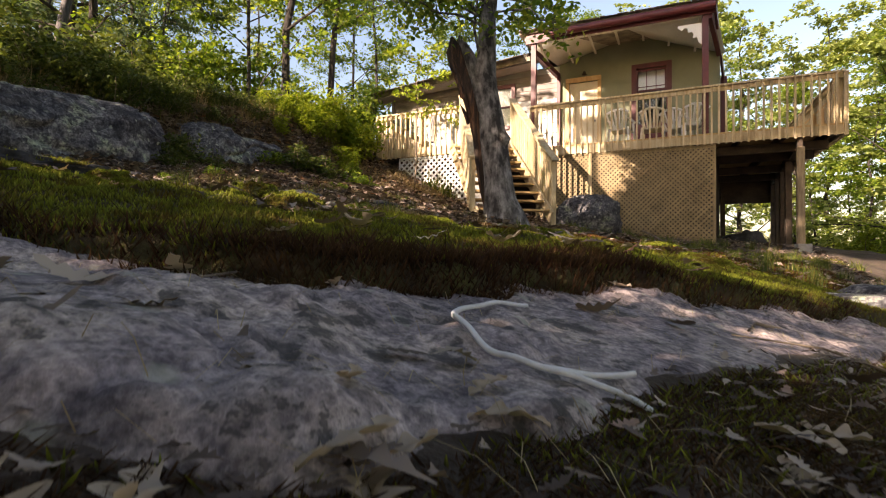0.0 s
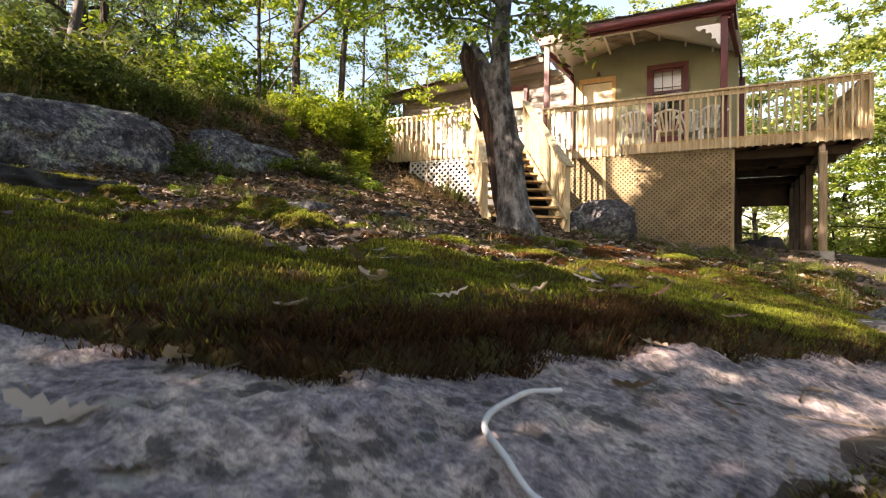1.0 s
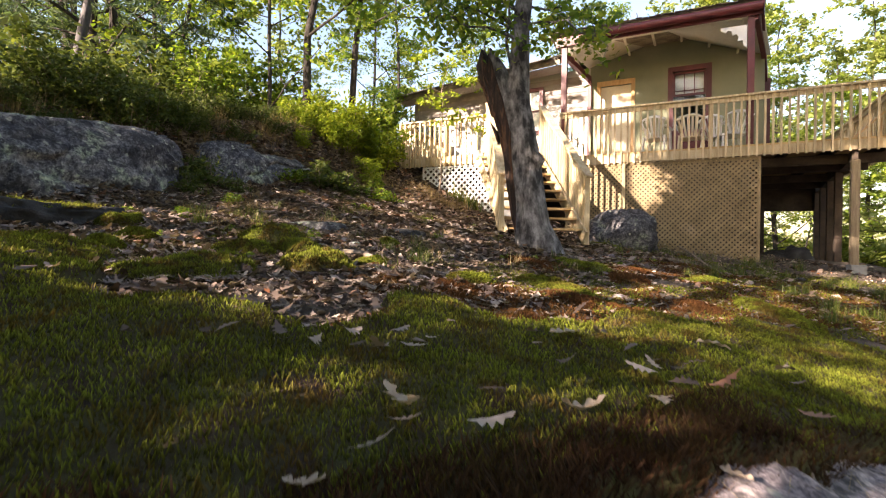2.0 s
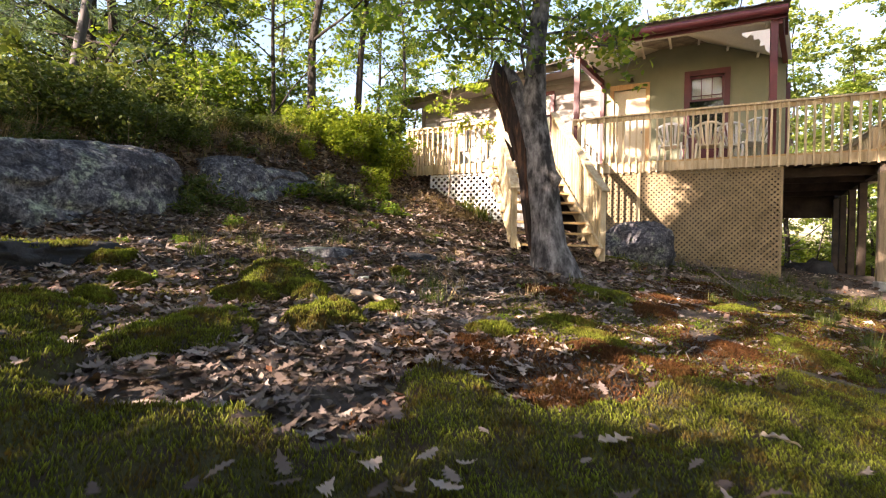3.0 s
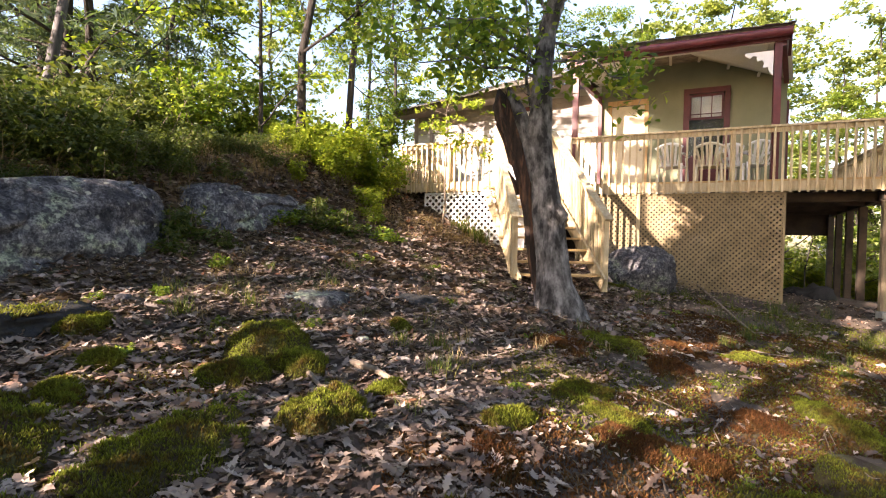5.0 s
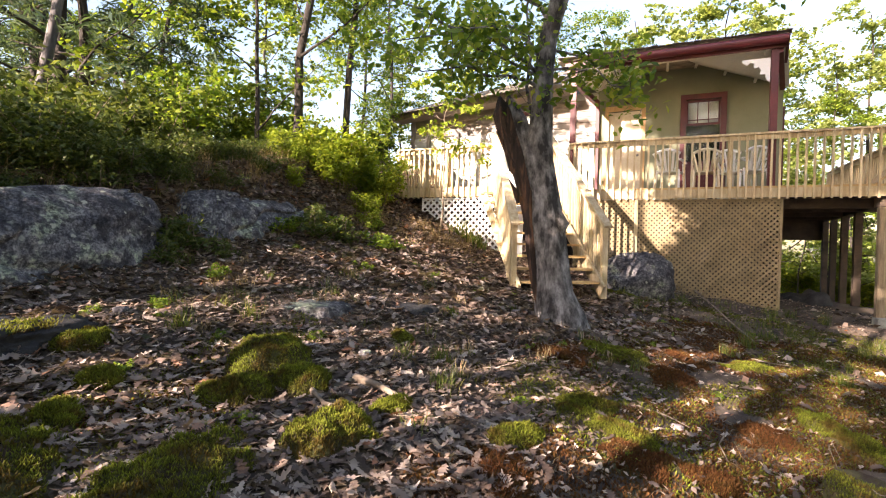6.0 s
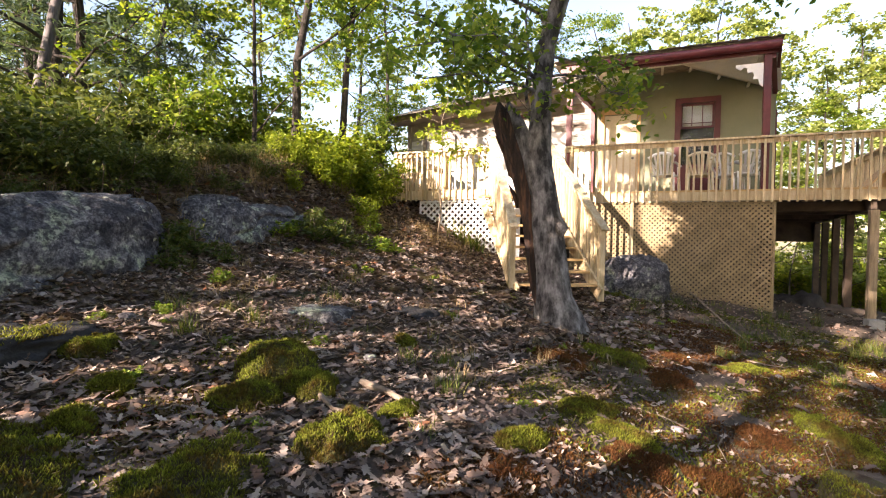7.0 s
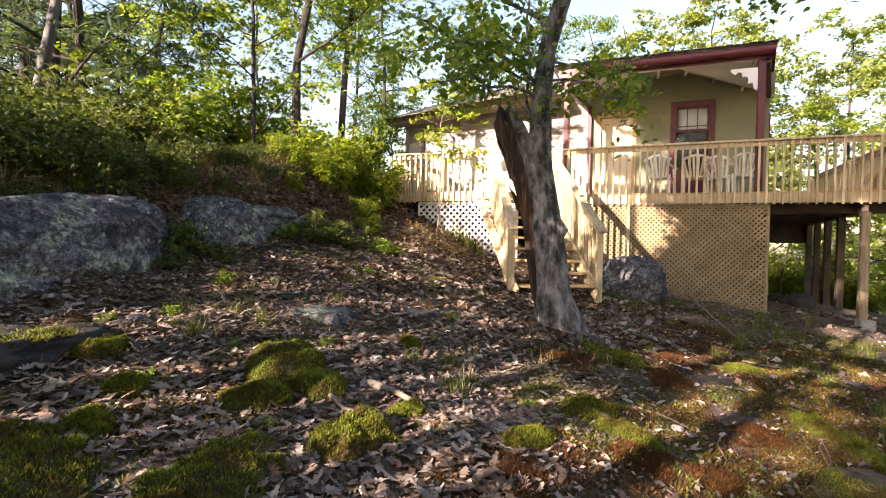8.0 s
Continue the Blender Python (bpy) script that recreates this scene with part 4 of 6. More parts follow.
seam = thing("lattice_batten", (-1.07, 11.78, 0.4), "sawn lumber batten over the lattice seam", "batten")
block("batten_strip", (-1.07, 11.765, 1.28), (0.07, 0.02, 1.82), M_LUMBER, seam)
skirt = thing("skirting_boards", (-3.6, 10.9, 0.8), "white painted board skirting beside the stairs", "skirting")
for k in range(3):
    block("board", (-3.54 + 0.12 * k, 10.80 + 0.085 * k, 1.52), (0.14, 0.025, 1.30), M_WHITELAT, skirt, (0, 0, 35))
# these boards are dark because shade is put into their colour
side = thing("side_skirting", (1.46, 12.6, 0.2), "board skirting under the side of the deck, shade in its colour", "skirting")
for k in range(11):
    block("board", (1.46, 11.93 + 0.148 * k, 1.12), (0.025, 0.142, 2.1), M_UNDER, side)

# ---- stairs ----
stairs = thing("stairs", (-2.0, 8.7, 0.5), "open-riser wooden stairs with baluster handrails", "stairs")
U, V = Vector((0.836, 0.549, 0)), Vector((-0.549, 0.836, 0))
S0 = Vector((-2.60, 8.28, 0.44))
WIDE, STEPS, TREAD, RISER = 1.42, 9, 0.262, 0.196


def at_stair(a, s, z):
    p = S0 + U * a + V * s
    return Vector((p.x, p.y, z))


for k in range(STEPS):
    z = S0.z + RISER * (k + 1)
    for s in (0.07, 0.20):
        span("tread", at_stair(-0.02, k * TREAD + s, z), at_stair(WIDE + 0.02, k * TREAD + s, z), 0.128, 0.036, M_TREAD, stairs)
for a in (0.02, WIDE - 0.02):
    span("stringer", at_stair(a, -0.05, S0.z + 0.06), at_stair(a, STEPS * TREAD + 0.1, S0.z + RISER * (STEPS + 0.55)), 0.038, 0.24, M_LUMBER, stairs)
for a, e, o in ((-0.04, 0.26, -1), (WIDE + 0.04, WIDE + 0.04, 1)):
    low, high = at_stair(a, 0.06, S0.z + 1.18), at_stair(e, STEPS * TREAD + 0.08, 3.42)
    span("newel_post", at_stair(a, 0.06, S0.z - 0.06), at_stair(a, 0.06, S0.z + 1.14), 0.09, 0.09, M_LUMBER, stairs, up=V)
    span("newel_post", at_stair(e, STEPS * TREAD + 0.08, DECK_Z - 0.2), at_stair(e, STEPS * TREAD + 0.08, 3.39), 0.09, 0.09, M_LUMBER, stairs, up=V)
    reach = (high - low).normalized() * 0.16
    span("handrail", low - reach, high + reach * 0.3, 0.14, 0.036, M_LUMBER, stairs)
    span("under_rail", low + Vector((0, 0, -0.07)), high + Vector((0, 0, -0.07)), 0.036, 0.085, M_LUMBER, stairs)
    for k in range(1, 18):
        t = k / 18
        p = low.lerp(high, t)
        foot = S0.z + 0.05 + RISER / TREAD * (STEPS * TREAD * t)
        span("baluster", (p.x + U.x * 0.035 * o, p.y + U.y * 0.035 * o, foot), (p.x + U.x * 0.035 * o, p.y + U.y * 0.035 * o, p.z - 0.03), 0.036, 0.036, M_LUMBER, stairs, up=V)


# ---- trees ----
def limb(start, way, length, radius, r, bend=0.25, n=7, lift=0.1):
    pts, p, w = [Vector(start)], Vector(start), Vector(way).normalized()
    for _ in range(n - 1):
        w = (w + Vector(r.normal(size=3)) * bend / n * 2 + Vector((0, 0, lift / n))).normalized()
        p = p + w * (length / (n - 1))
        pts.append(p.copy())
    return pts, [radius * (1 - 0.85 * k / (n - 1)) for k in range(n)]


def grow(seed, height, radius, crown_from, spread, leaf_n, leaf_size, bark, leaf, name, label, lean=(0, 0), clump=0.45, flat=0.3, long=1.0, limbs=13, base=(0, 0, 0), category="tree", broad=0.36):
    """A tree: a tapered bent trunk, limbs and twigs, and leaves in loose clumps round the twig ends."""
    r = np.random.default_rng(seed)
    t = thing(name, base, label, category)
    b = Vector(base)
    pts, p = [], b - Vector((0, 0, 0.25))
    for k in range(10):
        pts.append(b + Vector((lean[0] * (k / 9) ** 1.3 * height + r.normal() * 0.05 * k ** 0.5 * spread * 0.3, lean[1] * (k / 9) ** 1.3 * height + r.normal() * 0.05 * k ** 0.5 * spread * 0.3, -0.25 + (height + 0.25) * k / 9)))
    radii = [radius * (1.35 if k == 0 else 1) * (1 - 0.09 * k) for k in range(10)]
    pieces, ends = [tube(pts, radii, 9, 0.07, seed)], []
    for k in range(limbs):
        h = crown_from + (1 - crown_from) * (k + r.uniform(0, 0.8)) / limbs
        i = min(8.99, h * 9)
        a = pts[int(i)].lerp(pts[int(i) + 1], i % 1)
        ang = k * 2.4 + r.uniform(-0.4, 0.4)
        reach = spread * (1.15 - 0.65 * h) * r.uniform(0.7, 1.15)
        lp, lr = limb(a, (math.cos(ang), math.sin(ang), r.uniform(0.15, 0.75)), reach, radius * 0.36 * (1.2 - h), r)
        pieces.append(tube(lp, lr, 5))
        for m in range(5):
            q = lp[2 + m % 5]
            tp, tr = limb(q, Vector(r.normal(size=3)) + Vector((0, 0, 0.2)), reach * r.uniform(0.25, 0.5), radius * 0.09, r, 0.4, 4)
            pieces.append(tube(tp, tr, 4))
            ends += [tp[2], tp[3]]
        ends.append(lp[-1])
    v, f = joined(pieces)
    raw("trunk", v, f, bark, t, shade=True)
    ends = np.array([tuple(e) for e in ends])
    v, f = blade_leaves(sprays(ends, leaf_n, r, clump * 1.5), leaf_size, r, flat, long, broad)
    raw("crown", v, f, leaf, t)
    return t


def shrub(seed, base, high, wide, leaf_n, leaf_size, leaf, label, name="shrub"):
    """Many thin stems from one foot with leaves along their upper halves."""
    r = np.random.default_rng(seed)
    t = thing(name, base, label, "shrub")
    pieces, ends = [], []
    for k in range(13):
        ang, tilt = r.uniform(0, 6.28), r.uniform(0.1, 0.9)
        lp, lr = limb(Vector(base) + Vector((r.normal() * 0.12 * wide, r.normal() * 0.12 * wide, -0.1)), (math.cos(ang) * tilt * wide / high, math.sin(ang) * tilt * wide / high, 1), high * r.uniform(0.6, 1.1), 0.018, r, 0.4, 7)
        pieces.append(tube(lp, lr, 4))
        ends += lp[2:]
    v, f = joined(pieces)
    raw("stem", v, f, M_STICK, t)
    ends = np.array([tuple(e) for e in ends])
    v, f = blade_leaves(sprays(ends, leaf_n, r, 0.26 * wide, 9, 0.2, 0.4), leaf_size, r, 0.6, 1.5)
    raw("foliage", v, f, leaf, t)
    return t


def placed(proto, x, y, size=1.0, turn=0.0, label=None):
    c = copy_thing(proto, pose(x, y, float(rise(x, y)), 0, 0, turn) @ Matrix.Scale(size, 4))
    if label:
        c["label"] = label
    return c


# the leaning tree before the stairs, with its broken second stem
front_tree = thing("tree", (-1.72, 7.05, 0.25), "grey-barked leaning tree with a broken rotten stem", "tree")
stem = [(-1.66, 7.07, 0.02), (-1.71, 7.06, 0.34), (-1.78, 7.05, 0.60), (-1.82, 7.05, 0.95), (-1.89, 7.05, 1.5), (-1.96, 7.06, 1.9), (-2.02, 7.06, 2.25), (-2.03, 7.07, 2.5), (-2.0, 7.07, 2.8), (-1.995, 7.07, 3.3), (-1.95, 7.07, 3.8), (-1.77, 7.06, 4.4), (-1.56, 7.0, 5.3), (-1.4, 6.9, 6.6), (-1.4, 6.8, 8.2)]
v1 = tube(stem, [0.40, 0.30, 0.235, 0.205, 0.205, 0.20, 0.185, 0.165, 0.138, 0.118, 0.112, 0.108, 0.10, 0.08, 0.03], 20, 0.085, 3)
raw("trunk", *v1, M_BARK, front_tree, shade=True)
rot = [(-1.96, 6.93, 0.5), (-2.0, 6.92, 0.75), (-2.05, 6.92, 1.18), (-2.09, 6.92, 1.54), (-2.15, 6.92, 1.9), (-2.24, 6.92, 2.27), (-2.37, 6.93, 2.62), (-2.46, 6.94, 2.88), (-2.50, 6.95, 3.02), (-2.52, 6.95, 3.10)]
splint = np.random.default_rng(19)
torn = [tube(rot, [0.02, 0.04, 0.055, 0.065, 0.085, 0.11, 0.125, 0.105, 0.055, 0.012], 16, 0.30, 9)]
for k in range(22):
    a, h = splint.uniform(0, 6.28), splint.uniform(1.6, 2.75)
    u = (h - 1.54) / 1.5
    foot = Vector((-2.09 - 0.38 * u + 0.09 * math.cos(a), 6.92 + 0.09 * math.sin(a), h))
    long = splint.uniform(0.25, 0.6)
    torn.append(tube([foot, foot + Vector((-0.12 * long, 0.02 * math.cos(a), 0.5 * long)), foot + Vector((-0.22 * long + 0.05 * splint.normal(), 0.04 * splint.normal(), long))], [0.022, 0.03, 0.004], 5, 0.3, k))
raw("broken_stem", *joined(torn), M_ROT, front_tree, "splintered brown heartwood of the broken stem")
shell = [(-2.03, 7.03, 1.9), (-2.09, 7.02, 2.25), (-2.21, 7.02, 2.55), (-2.31, 7.02, 2.80), (-2.37, 7.02, 2.98), (-2.42, 7.02, 3.13)]
raw("bark_shell", *tube(shell, [0.17, 0.155, 0.14, 0.11, 0.07, 0.012], 14, 0.16, 12), M_BARK, front_tree, shade=True)
burl = [(-1.74, 7.0, 1.32), (-1.71, 6.99, 1.48), (-1.76, 7.0, 1.66)]
raw("burl", *tube(burl, [0.04, 0.11, 0.04], 10, 0.1, 15), M_BARK, front_tree, shade=True)
fr = np.random.default_rng(77)
pieces, ends = [], []
for start, goal, wide in (((-2.10, 7.05, 2.75), (-2.22, 6.95, 5.2), 0.026), ((-1.98, 7.07, 3.3), (-3.4, 5.7, 3.9), 0.03), ((-1.97, 7.05, 3.5), (-3.2, 7.6, 4.6), 0.03), ((-1.9, 7.05, 3.9), (-3.0, 6.3, 5.0), 0.03), ((-1.97, 7.07, 3.6), (-1.0, 7.3, 3.35), 0.022), ((-1.97, 7.07, 3.4), (-0.8, 6.9, 2.85), 0.018), ((-2.0, 7.07, 3.2), (-2.85, 5.4, 2.95), 0.022), ((-2.0, 7.07, 3.3), (-3.2, 5.5, 3.35), 0.02), ((-1.97, 7.05, 3.5), (-2.5, 5.3, 3.3), 0.02), ((-1.8, 7.0, 4.6), (-0.9, 6.2, 5.6), 0.03), ((-1.7, 7.0, 5.2), (-2.8, 7.8, 6.6), 0.03), ((-1.65, 6.9, 6.0), (-0.8, 7.4, 7.2), 0.03), ((-1.65, 6.9, 6.4), (-2.4, 6.0, 7.8), 0.03)):
    a, b = Vector(start), Vector(goal)
    pts = [a.lerp(b, k / 6) + Vector(fr.normal(size=3)) * 0.05 * (0 < k < 6) + Vector((0, 0, 0.12 * math.sin(math.pi * k / 6))) for k in range(7)]
    pieces.append(tube(pts, [wide * (1 - 0.12 * k) for k in range(7)], 6))
    for m in range(9):
        q = pts[2 + m % 5]
        tp, tr = limb(q, Vector(fr.normal(size=3)) + Vector((0, 0, -0.1)), fr.uniform(0.25, 0.6), 0.007, fr, 0.4, 4)
        pieces.append(tube(tp, tr, 4))
        ends += tp[1:]
raw("branch", *joined(pieces), M_BARK, front_tree, shade=True)
ends = np.array([tuple(e) for e in ends])
where = ends[fr.integers(0, len(ends), 3900)] + fr.normal(size=(3900, 3)) * 0.12
raw("crown", *leaves(where, 0.080, fr, 0.5, 1.15), M_OAKLEAF, front_tree)

BACK_SHRUBS = []
oak = grow(101, 11.0, 0.10, 0.20, 3.4, 9400, 0.115, M_OAKBARK, M_OAKLEAF, "oak_tree", "tall oak tree with dark trunk and sunlit green leaves", (0.03, 0.02), base=(-7.5, 8.9, float(rise(-7.5, 8.9))), flat=0.8)
oak2 = grow(102, 12.5, 0.095, 0.22, 3.0, 10000, 0.10, M_OAKBARK, M_MAPLELEAF, "maple_tree", "slender maple tree with leaning trunk and light leaves", (0.10, -0.03), base=(-7.95, 11.2, float(rise(-7.95, 11.2))), flat=0.8)
oak3 = grow(103, 8.5, 0.06, 0.12, 2.4, 5400, 0.115, M_OAKBARK, M_MAPLELEAF, "young_tree", "young broadleaf tree with thin trunk", (-0.04, 0.05), base=(-9.0, 9.4, float(rise(-9, 9.4))), flat=0.8)
pine = grow(104, 14.0, 0.12, 0.08, 2.9, 11500, 0.14, M_OAKBARK, M_NEEDLE, "pine_tree", "dark green pine tree with straight trunk", (0.0, 0.0), 0.34, 0.5, 1.9, 26, broad=0.15, base=(-12.0, 7.0, float(rise(-12, 7))))
canopy = grow(105, 14.0, 0.2, 0.42, 4.8, 7500, 0.25, M_OAKBARK, M_OAKLEAF, "oak_tree", "tall oak tree with a high spreading crown", (0.01, 0.02), base=(8.8, 11.2, float(rise(8.8, 11.2))), clump=0.45)
sapling = grow(109, 3.1, 0.022, 0.50, 1.15, 900, 0.085, M_STICK, M_SHRUBLEAF, "sapling", "slender leafy sapling in front of the deck railing", (0.03, 0.0), base=(-4.75, 10.2, float(rise(-4.75, 10.2))), clump=0.22, limbs=9)
snag = thing("dead_trunk", (-10.3, 5.85, float(rise(-10.3, 5.85))), "bare grey leaning dead trunk among the shrubs", "dead tree")
raw("trunk", *tube([(-10.3, 5.55, 1.2), (-10.3, 5.68, 2.9), (-10.3, 5.87, 4.1), (-10.28, 6.07, 5.4), (-10.2, 6.4, 7.4)], [0.105, 0.095, 0.085, 0.075, 0.05], 10, 0.06, 4), M_PALEBARK, snag, shade=True)
fr = np.random.default_rng(12)
for kind, spots in ((oak, ((-10.5, 17.5), (-5.0, 22), (2.5, 26), (10.5, 21), (13, 16), (16, 27))),
                    (oak2, ((-8.2, 20.5), (-2.5, 25), (9.8, 19.5), (-15.5, 10.5), (-14, 21))),
                    (oak3, ((-12.2, 9.3), (10.6, 17), (12.5, 19))),
                    (pine, ((-14.5, 5.4), (-17, 9.0), (-22, 13), (-11.2, 7.0)))):
    for px, py in spots:
        placed(kind, px, py, fr.uniform(0.8, 1.15), fr.uniform(0, 360))
birch = thing("birch_tree", (6.9, 32.0, float(rise(6.9, 32.0))), "pale sunlit birch trunk in the woods behind the deck", "tree")
raw("trunk", *tube([(6.9, 32.0, float(rise(6.9, 32.0)) - 0.3), (6.85, 32.0, 0.6), (6.7, 32.1, 2.5), (6.3, 32.3, 5.0), (5.6, 32.6, 8.0)], [0.32, 0.29, 0.26, 0.18, 0.05], 10, 0.04, 21), M_WHITELAT, birch, shade=True)
for px, py, s in ((8.6, 22.0, 1.0), (5.0, 34.0, 1.1), (7.5, 36.0, 1.2), (9.5, 33.0, 1.1), (11.5, 36.0, 1.2), (3.0, 38.0, 1.2), (8.4, 30.0, 0.8), (8.2, 25.0, 1.1), (6.9, 27.0, 1.0), (9.8, 27.0, 1.2), (5.4, 29.0, 0.7)):
    placed(oak3, px, py, s, fr.uniform(0, 360))
for px, py, s in ((5.6, 31.0, 1.6), (6.3, 33.5, 2.0), (7.6, 33.0, 2.0), (8.4, 31.5, 1.8), (9.6, 32.0, 2.0), (4.6, 33.0, 2.0), (5.6, 17.2, 1.0), (6.2, 16.0, 1.0), (8.4, 18.6, 1.5), (9.4, 17.2, 1.5), (8.9, 22.0, 1.8), (7.2, 29.0, 1.8), (6.6, 30.5, 1.9), (8.8, 29.5, 1.9)):
    BACK_SHRUBS.append((px, py, s))
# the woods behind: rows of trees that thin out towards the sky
# far trees, with haze and sun painted into their pale leaves
pale = grow(110, 12.0, 0.10, 0.10, 3.0, 5600, 0.17, M_OAKBARK, M_PALEGREEN, "far_tree", "tall tree in the woods behind, sun and haze in its pale leaves", (0.02, 0.0), base=(7.6, 21.0, float(rise(7.6, 21.0))), flat=0.8, limbs=16)
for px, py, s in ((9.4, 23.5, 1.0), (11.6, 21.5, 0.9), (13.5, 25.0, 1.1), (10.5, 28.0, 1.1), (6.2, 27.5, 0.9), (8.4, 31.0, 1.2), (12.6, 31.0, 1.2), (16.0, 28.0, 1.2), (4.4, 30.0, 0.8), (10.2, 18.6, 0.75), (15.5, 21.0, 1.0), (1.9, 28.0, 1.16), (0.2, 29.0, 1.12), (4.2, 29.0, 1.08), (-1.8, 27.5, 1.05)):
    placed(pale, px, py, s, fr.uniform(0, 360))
for k, (far, bear) in enumerate([(d, b) for d in (21.0, 28.0) for b in range(-78, -18, 8)]):
    b, d = math.radians(bear + fr.uniform(-3, 3)), far + fr.uniform(-1.5, 1.5)
    px, py = -0.7 + d * math.sin(b), 0.7 + d * math.cos(b)
    if not (-9.6 < px < 3.5 and 9.5 < py < 19.5) and (far > 25 or bear < -58):
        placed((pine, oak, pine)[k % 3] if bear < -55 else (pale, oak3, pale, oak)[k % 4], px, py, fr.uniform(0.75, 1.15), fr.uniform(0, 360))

# trees added on the sunward side and over the start of the view, nearly all unseen, to shade and dapple the slope
dense = grow(106, 10.5, 0.15, 0.40, 1.75, 5200, 0.22, M_OAKBARK, M_OAKLEAF, "oak_tree", "narrow leafy oak tree added out of view for shade", (0.0, 0.0), base=(-4.15, -2.7, float(rise(-4.15, -2.7))), clump=0.34)
heavy = grow(107, 13.0, 0.2, 0.34, 4.2, 6400, 0.34, M_OAKBARK, M_OAKLEAF, "oak_tree", "broad oak tree with heavy clumped crown, added out of view for shade", (0.0, 0.01), base=(5.4, -3.0, float(rise(5.4, -3.0))), clump=0.34, limbs=9)
high = grow(108, 13.0, 0.15, 0.66, 2.1, 5200, 0.22, M_OAKBARK, M_OAKLEAF, "oak_tree", "tall oak tree with a long bare trunk, added out of view for shade", (0.0, 0.0), base=(-8.4, -3.2, float(rise(-8.4, -3.2))), clump=0.36)
for kind, px, py, s in ((heavy, -1.0, -8.5, 0.9), (heavy, 2.0, -6.5, 0.9), (canopy, 5.6, 8.8, 0.75), (dense, -5.9, -2.4, 0.95), (high, -7.3, -3.3, 1.0), (high, -6.2, -3.0, 1.0), (high, -5.2, -3.4, 0.95), (oak3, -0.8, -2.6, 0.5), (oak3, -1.6, -3.2, 0.66), (oak3, 0.3, -2.9, 0.5), (canopy, 10, 9, 1.0), (canopy, 9, -1, 1.0), (canopy, 5.5, -8, 1.1), (canopy, 12, 3, 1.1),
                        (dense, -5.75, -1.0, 0.85), (dense, -5.1, -1.5, 0.80), (dense, -5.3, -0.4, 0.82), (oak3, -3.7, -4.6, 0.5), (oak3, -4.6, -5.6, 0.6), (oak3, -7.3, -1.0, 0.66), (oak3, -8.0, -0.6, 0.55), (oak3, -10.5, -1.7, 0.75), (oak3, -7.6, -2.1, 0.64), (oak3, -6.8, -2.7, 0.46), (oak3, -9.3, -1.3, 0.72),
                        (oak3, -4.2, -1.4, 0.40), (oak3, -5.8, -2.4, 0.47), (oak3, -2.3, -3.0, 0.42), (oak3, -3.1, -2.2, 0.36), (oak3, -3.9, -2.9, 0.48), (oak3, -0.2, -4.6, 0.52), (oak3, -1.6, -5.6, 0.55), (oak3, 2.2, -4.0, 0.5), (oak3, 0.6, -6.4, 0.6)):
    placed(kind, px, py, s, fr.uniform(0, 360))

# a tree beside the deck whose low limb hangs over the railing's end
over = thing("oak_tree", (5.3, 7.3, float(rise(5.3, 7.3))), "oak tree beside the deck with one long leafy limb", "tree")
og = np.random.default_rng(131)
limb_line = [(5.3, 7.3, 4.2), (4.4, 7.5, 4.75), (3.4, 7.7, 5.05), (2.4, 7.9, 5.1), (1.5, 8.0, 4.95), (0.9, 8.1, 4.75)]
bough, tips = [tube([(5.3, 7.3, -1.5), (5.35, 7.3, 1.5), (5.3, 7.3, 4.2), (5.2, 7.2, 6.5), (5.2, 7.1, 9.0)], [0.22, 0.17, 0.15, 0.10, 0.04], 10, 0.07, 8), tube(limb_line, [0.07, 0.055, 0.045, 0.035, 0.022, 0.01], 7)], []
for k in range(34):
    a = Vector(limb_line[1 + k % 5])
    tp, tr = limb(a + Vector(og.normal(size=3)) * 0.15, Vector((og.normal() * 0.6 - 0.3, og.normal() * 0.6, og.normal() * 0.35 - 0.02)), og.uniform(0.4, 0.9), 0.009, og, 0.4, 5)
    bough.append(tube(tp, tr, 4))
    tips += tp[2:]
raw("trunk", *joined(bough), M_OAKBARK, over, shade=True)
tips = np.array([tuple(e) for e in tips])
where = tips[og.integers(0, len(tips), 1900)] + og.normal(size=(1900, 3)) * 0.10
raw("crown", *leaves(where, 0.085, og, 0.5, 1.2), M_OAKLEAF, over)

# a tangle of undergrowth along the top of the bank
# bright and dull shrubs differ by sun and shade painted into their leaves
bright = shrub(201, (-7.3, 9.5, float(rise(-7.3, 9.5))), 1.3, 1.1, 2400, 0.069, M_SHRUBLEAF, "leafy shrub with sunlight put into its yellow-green leaf colour")
bright_b = shrub(205, (-6.6, 9.1, float(rise(-6.6, 9.1))), 1.1, 1.4, 2200, 0.067, M_SHRUBLEAF, "leafy shrub with sunlight put into its yellow-green leaf colour")
dull = shrub(202, (-7.6, 4.4, float(rise(-7.6, 4.4))), 1.2, 1.2, 2000, 0.068, M_DARKLEAF, "undergrowth shrub with shade put into its dark green leaf colour")
dull_b = shrub(206, (-7.4, 4.6, float(rise(-7.4, 4.6))), 0.9, 1.4, 1900, 0.065, M_DARKLEAF, "undergrowth shrub with shade put into its dark green leaf colour")
mid = shrub(203, (-8.2, 7.0, float(rise(-8.2, 7.0))), 1.6, 1.2, 2200, 0.072, M_MAPLELEAF, "leafy green undergrowth shrub on the bank")
